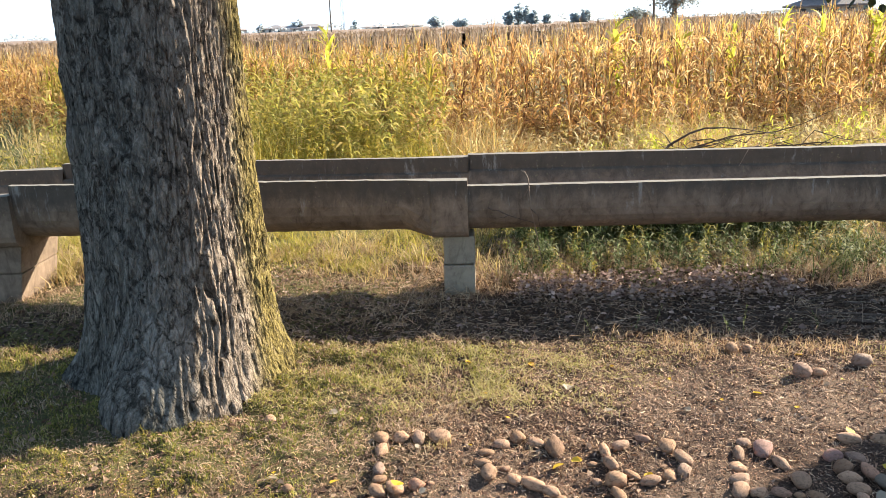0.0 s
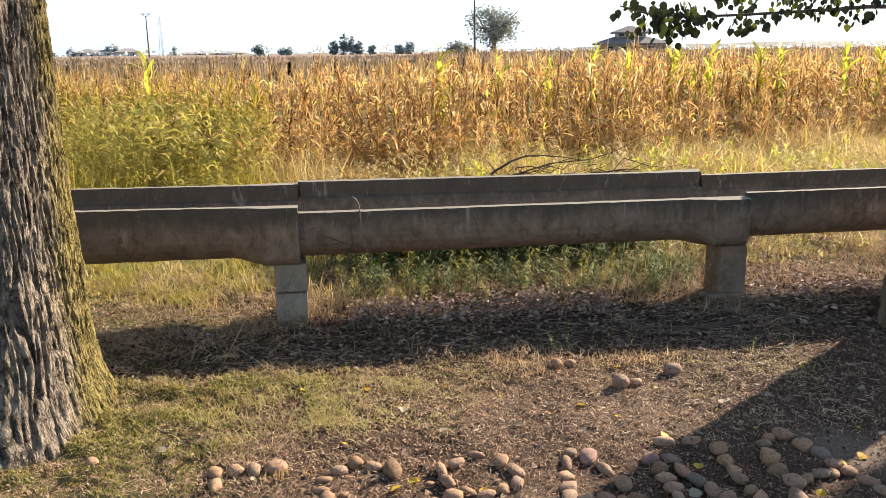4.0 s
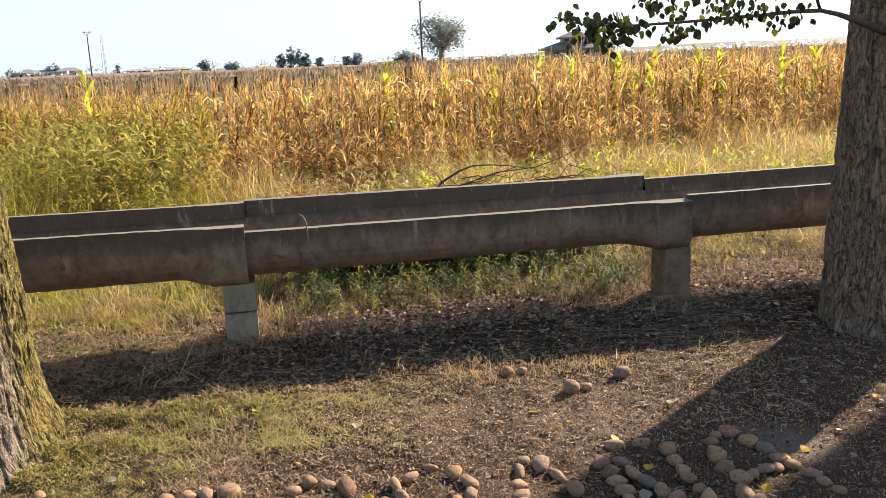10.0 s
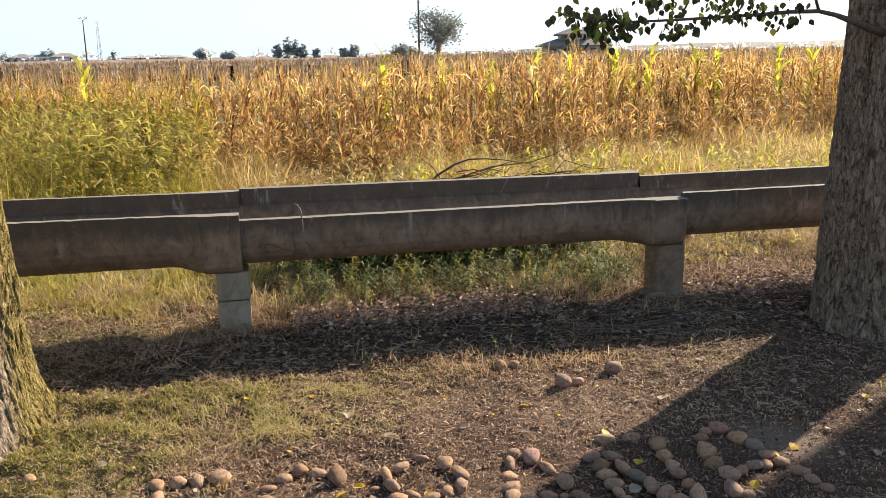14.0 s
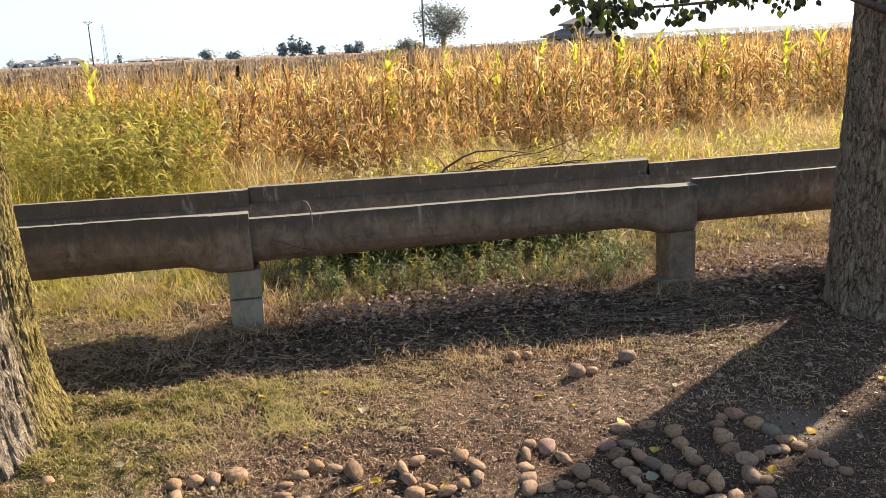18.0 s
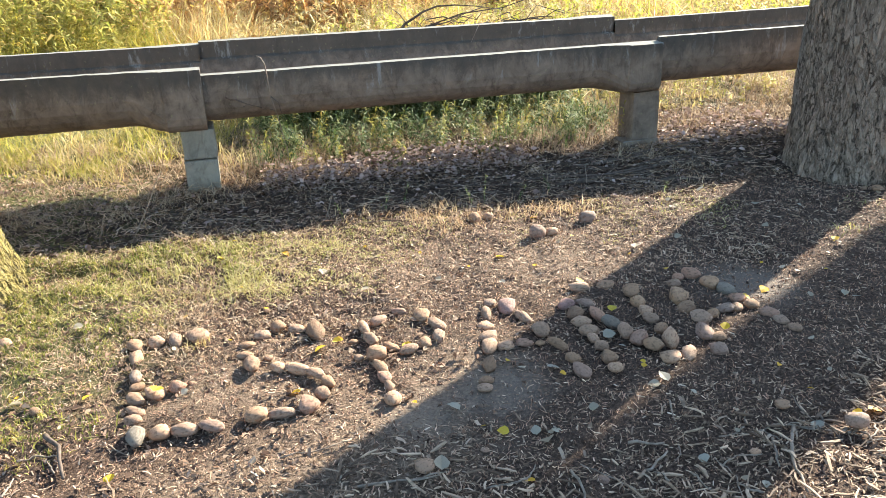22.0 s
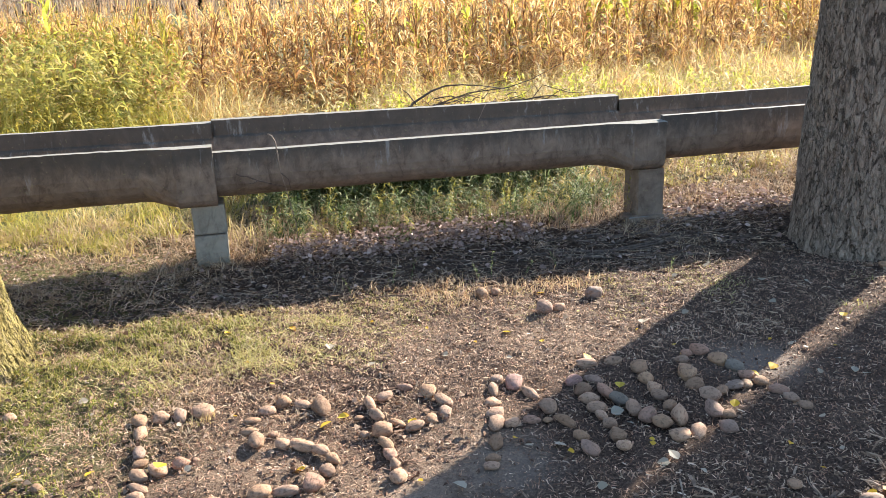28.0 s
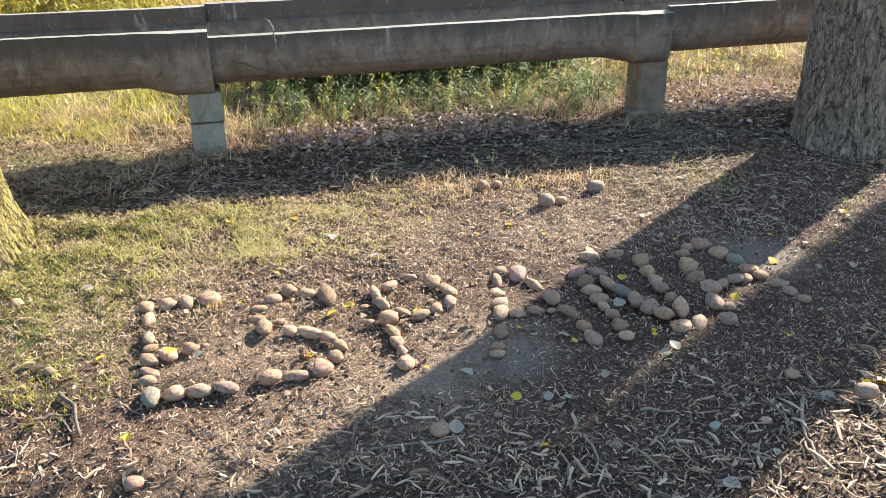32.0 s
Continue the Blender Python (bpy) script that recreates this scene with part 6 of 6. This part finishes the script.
for key, x, y, size in [("yellow", x, y, rng.uniform(0.038, 0.058)) for x, y in YELLOW_AT] + [("pale", x, y, rng.uniform(0.038, 0.06)) for x, y in PALE_AT] + EXTRA:
    if math.hypot(x - T1[0], y - T1[1]) < 0.75:
        continue
    word = "fallen bright yellow leaf on the soil" if key == "yellow" else "bleached dry leaf lying on the soil"
    ob = thing("fallen_leaf", flat_leaf[key], word, "leaf", "fallen %s leaves" % key)
    lift = 0.060 if (abs(x - 0.10) < 0.02 and abs(y - 2.90) < 0.02) else 0.012
    ob.location = (x, y, float(ground_z(x, y)) + lift)
    ob.rotation_euler = (rng.uniform(-0.35, 0.5), rng.uniform(-0.4, 0.4), rng.uniform(0, 6.28))
    ob.scale = (size * 1.15, size, size * rng.uniform(1.0, 3.0)) if lift < 0.05 else (0.066, 0.062, 0.1)

# a bigger stone with leaves round it, by the prunings
ob = thing("stone", COBBLES[2], "large rounded tan stone among wood chips", "stone", "loose stones")
ob.location, ob.scale = (2.46, 2.03, 0.03), (0.085, 0.07, 0.06)
for x, y, s in ((2.62, 1.98, 0.05), (2.30, 2.22, 0.055), (2.05, 2.0, 0.035), (1.52, 2.02, 0.035), (1.20, 2.27, 0.03), (0.98, 2.22, 0.07), (-0.33, 2.95, 0.05), (0.02, 2.22, 0.06), (4.24, 4.10, 0.065), (4.34, 4.06, 0.055), (4.16, 4.13, 0.04), (4.46, 4.06, 0.04), (3.3, 5.2, 0.05), (-0.55, 3.55, 0.06), (0.55, 3.55, 0.03), (1.15, 3.62, 0.03), (1.55, 3.9, 0.035), (2.5, 3.75, 0.03)):
    ob = thing("stone", COBBLES[rng.randrange(16)], "small loose stone lying on the soil", "stone", "loose stones")
    ob.location, ob.scale, ob.rotation_euler = (x, y, float(ground_z(x, y)) + s * 0.22), (s * 1.15, s, s * 0.65), (0, 0, rng.uniform(0, 6))


# ---- the distance ----
def bearing(az, dist):
    return 0.5 + dist * math.sin(radians(az)), dist * math.cos(radians(az))


def elev(e, dist):
    return 1.76 + dist * math.tan(radians(e))


def far_tree(az, dist, height, wide, label, seed, count, leaf, slim=1.0):
    x, y = bearing(az, dist)
    tree = tagged(new("far_tree"), label, "tree", "far trees")
    tree.location = (x, y, 0)
    rg = random.Random(seed)
    part("trunk", tube_mesh("trunk", wander((0, 0, -0.2), (0.1, 0, height * 0.6), rg, 6, 0.03), [wide * 0.055 * (1 - 0.12 * i) for i in range(6)], BARK_GREY, 8), None, tree)
    for k in range(7):
        w = 6.28 * k / 7
        part("limb", tube_mesh("limb", wander((0.05, 0, height * rg.uniform(0.25, 0.5)), (math.cos(w) * wide * 0.36 / slim, math.sin(w) * wide * 0.36 / slim, height * rg.uniform(0.6, 0.92)), rg, 6, 0.06), [wide * 0.022 * (1 - 0.15 * i) for i in range(6)], BARK_GREY, 6), None, tree)
    rr = np.random.RandomState(seed)
    n = 46
    u = rr.normal(0, 1, (n, 3))
    u = u / np.linalg.norm(u, axis=1)[:, None] * rr.uniform(0.35, 1.0, n)[:, None]
    low = 0.12 if dist > 160 else 0.0
    clump = u * np.array([wide * 0.44, wide * 0.44, height * (0.36 + 0.7 * low)]) + np.array([0, 0, height * (0.60 - low)])
    k = rr.randint(0, n, count)
    p = clump[k] + rr.normal(0, wide * 0.055, (count, 3))
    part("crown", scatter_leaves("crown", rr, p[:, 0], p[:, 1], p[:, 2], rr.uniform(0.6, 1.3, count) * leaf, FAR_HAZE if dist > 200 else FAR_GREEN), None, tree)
    return tree


far_tree(11.75, 150, elev(3.1, 150), 11.2, "round airy tree far behind the maize field", 3, 3600, 0.38)
far_tree(9.2, 170, elev(0.75, 170), 4.2, "small bushy tree far behind the maize field", 4, 900, 0.4)
far_tree(10.0, 175, elev(0.6, 175), 4.6, "small bushy tree far behind the maize field", 14, 900, 0.4)
for az, e, wide, seed in ((1.3, 0.85, 3.4, 5), (1.9, 1.30, 3.2, 6), (2.45, 1.15, 3.0, 7), (2.95, 0.8, 3.0, 8), (6.2, 0.75, 3.6, 9), (5.5, 0.6, 3.4, 10), (-3.4, 0.6, 5.0, 11), (-1.8, 0.45, 5.0, 12), (3.8, 0.5, 3.0, 13), (22.6, 0.9, 3.6, 15)):
    far_tree(az, 260, elev(e, 260), wide, "slim dark tree on the horizon", seed, 1100, 0.6)
for az, e, wide, seed in ((-12.1, 0.85, 5.0, 31), (-12.5, 0.55, 6.0, 32), (-8.65, 0.6, 3.4, 33), (-14.6, 0.5, 7.0, 34), (-19.0, 0.5, 7.0, 35), (-21.5, 0.4, 8.0, 36), (-25, 0.5, 8.0, 37)):
    far_tree(az, 520, elev(e, 520), wide, "dark tree among the far houses", seed, 350, 1.0)


def utility_pole(az, dist, top, label, thick=0.14):
    """A tapered pole with a V-shaped head that carries insulators."""
    x, y = bearing(az, dist)
    pole = tagged(new("utility_pole"), label, "utility pole", "utility poles")
    pole.location = (x, y, 0)
    h = elev(top, dist)
    part("shaft", tube_mesh("shaft", [(0, 0, -0.3), (0, 0, h * 0.5), (0, 0, h * 0.93)], [thick, thick * 0.85, thick * 0.65], POLE, 10), None, pole)
    arm = h * 0.055
    for s in (-1, 1):
        part("brace", tube_mesh("brace", [(0, 0, h * 0.915), (s * arm * 0.6, 0, h * 0.945), (s * arm * 1.5, 0, h * 0.965)], [0.06, 0.05, 0.05], STEEL, 6), None, pole)
    part("crossarm", tube_mesh("crossarm", [(-arm * 1.5, 0, h * 0.965), (0, 0, h * 0.972), (arm * 1.5, 0, h * 0.965)], [0.05, 0.05, 0.05], STEEL, 6), None, pole)
    for s in (-1.5, -0.7, 0.7, 1.5):
        part("insulator", tube_mesh("insulator", [(s * arm, 0, h * 0.965), (s * arm, 0, h * 0.98), (s * arm, 0, h)], [0.03, 0.07, 0.04], STEEL, 8), None, pole)
    return pole


utility_pole(-10.2, 210, 2.5, "tall utility pole with a forked head beyond the field", 0.17)
utility_pole(10.45, 95, 4.06, "tall utility pole with a forked head behind the maize", 0.13)

mast = tagged(new("lattice_mast"), "thin pale lattice mast on the horizon", "mast")
mx, my = bearing(-9.42, 420)
mast.location = (mx, my, 0)
mh = elev(2.25, 420)
for sx, sy in ((-1, -1), (1, -1), (0, 1)):
    part("mast_leg", tube_mesh("mast_leg", [(sx * 0.9, sy * 0.9, 0), (sx * 0.35, sy * 0.35, mh)], [0.10, 0.07], STEEL, 5), None, mast)
for k in range(12):
    z0, z1 = mh * k / 12, mh * (k + 1) / 12
    w0, w1 = 0.9 - 0.55 * k / 12, 0.9 - 0.55 * (k + 1) / 12
    part("mast_brace", tube_mesh("mast_brace", [(-w0, -w0, z0), (w1, -w1, z1)], [0.05, 0.05], STEEL, 4), None, mast)


def hip_roof(w, d, z0, z1, over, thick=0.25):
    bm = bmesh.new()
    a = [bm.verts.new((sx * (w / 2 + over), sy * (d / 2 + over), z0)) for sx, sy in ((-1, -1), (1, -1), (1, 1), (-1, 1))]
    low = [bm.verts.new((v.co.x, v.co.y, z0 - thick)) for v in a]
    ridge = [bm.verts.new((s * max(0.4, (w - d) / 2), 0, z1)) for s in (-1, 1)]
    bm.faces.new((a[0], a[1], ridge[1], ridge[0]))
    bm.faces.new((a[1], a[2], ridge[1]))
    bm.faces.new((a[2], a[3], ridge[0], ridge[1]))
    bm.faces.new((a[3], a[0], ridge[0]))
    for i in range(4):
        bm.faces.new((a[i], low[i], low[(i + 1) % 4], a[(i + 1) % 4]))
    bm.faces.new(low)
    bmesh.ops.recalc_face_normals(bm, faces=bm.faces[:])
    return bm


hx, hy = bearing(20.4, 165)
house = tagged(new("house"), "low house with a two-tiered dark tiled roof behind the maize", "house", "far houses")
house.location, house.rotation_euler = (hx, hy, 0), (0, 0, radians(-18))
part("wall", box_bm(-5.6, 5.6, -4.5, 4.5, 0, 2.7, 0.03), WALL, house)
part("roof", hip_roof(11.2, 9.0, 2.75, 4.5, 1.3), ROOF, house)
part("upper_wall", box_bm(-2.7, 2.7, -2.2, 2.2, 2.9, 4.75, 0.03), WALL, house)
part("upper_roof", hip_roof(5.4, 4.4, 4.75, elev(1.42, 165), 0.8), ROOF, house)
for wx in (-1.6, 0.0, 1.6):
    part("window", box_bm(wx - 0.45, wx + 0.45, -2.24, -2.18, 4.0, 4.55, 0.01), GLASS_DARK, house)
for wx in (-3.6, -1.2, 1.2, 3.6):
    win = part("window", box_bm(wx - 0.5, wx + 0.5, -4.55, -4.48, 1.0, 2.2, 0.01), GLASS_DARK, house)
part("chimney", box_bm(1.8, 2.3, 0.2, 0.7, 4.6, elev(1.5, 165), 0.03), WALL, house)

rng = random.Random(71)
for az, w, h in ((-11.4, 13, 5.2), (-13.0, 15, 4.6), (-13.7, 11, 5.0), (-16.5, 16, 4.8), (-23.0, 18, 5.0), (-6.3, 36, 3.1)):
    x, y = bearing(az, 520)
    home = tagged(new("house"), "small low building far off on the horizon", "house", "far houses")
    home.location, home.rotation_euler = (x, y, 0), (0, 0, radians(-az + rng.uniform(-15, 15)))
    part("wall", box_bm(-w / 2, w / 2, -4, 4, 0, h * 0.62, 0.05), WALL_FAR, home)
    part("roof", hip_roof(w, 8, h * 0.63, h, 0.6), ROOF_FAR, home)
    for wx in (-0.25, 0.25):
        part("window", box_bm(w * wx - 0.6, w * wx + 0.6, -4.06, -3.98, 1.1, 2.3, 0.01), GLASS_DARK, home)

# hedges on the skyline
rr = np.random.RandomState(88)
n = 5200
az = rr.uniform(-34, 52, n)
dist = rr.uniform(480, 640, n)
tall = np.clip(1.2 + 1.6 * np.sin(az * 1.7) + 1.3 * np.sin(az * 4.3 + 1) + rr.normal(0, 0.5, n), 0.3, 6)
hx_, hy_ = 0.5 + dist * np.sin(np.radians(az)), dist * np.cos(np.radians(az))
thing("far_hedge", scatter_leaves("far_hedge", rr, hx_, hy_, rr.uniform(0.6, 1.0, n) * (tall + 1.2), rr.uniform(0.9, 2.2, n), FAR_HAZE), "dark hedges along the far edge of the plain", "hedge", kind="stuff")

# the low rise of land on the skyline
azs, rows = np.linspace(-60, 75, 136), []
for dd, k in ((700, 0.0), (900, 0.55), (1150, 1.0), (1500, 0.8), (2300, 0.0)):
    hgt = (1.0 + 7.5 / (1 + np.exp(-(azs - 17) / 4.0)) + 0.5 * np.sin(azs * 0.7)) * k
    rows.append(np.stack([0.5 + dd * np.sin(np.radians(azs)), dd * np.cos(np.radians(azs)), hgt - (0.5 if k == 0 else 0)], 1))
hv = np.concatenate(rows)
ids = np.arange(len(hv)).reshape(len(rows), len(azs))
hq = np.stack([ids[:-1, :-1], ids[:-1, 1:], ids[1:, 1:], ids[1:, :-1]], -1).reshape(-1, 4)
thing("far_hill", mesh_np("far_hill", hv, hq, HILL, True), "low brown rise of land on the skyline", "hill", kind="structure")
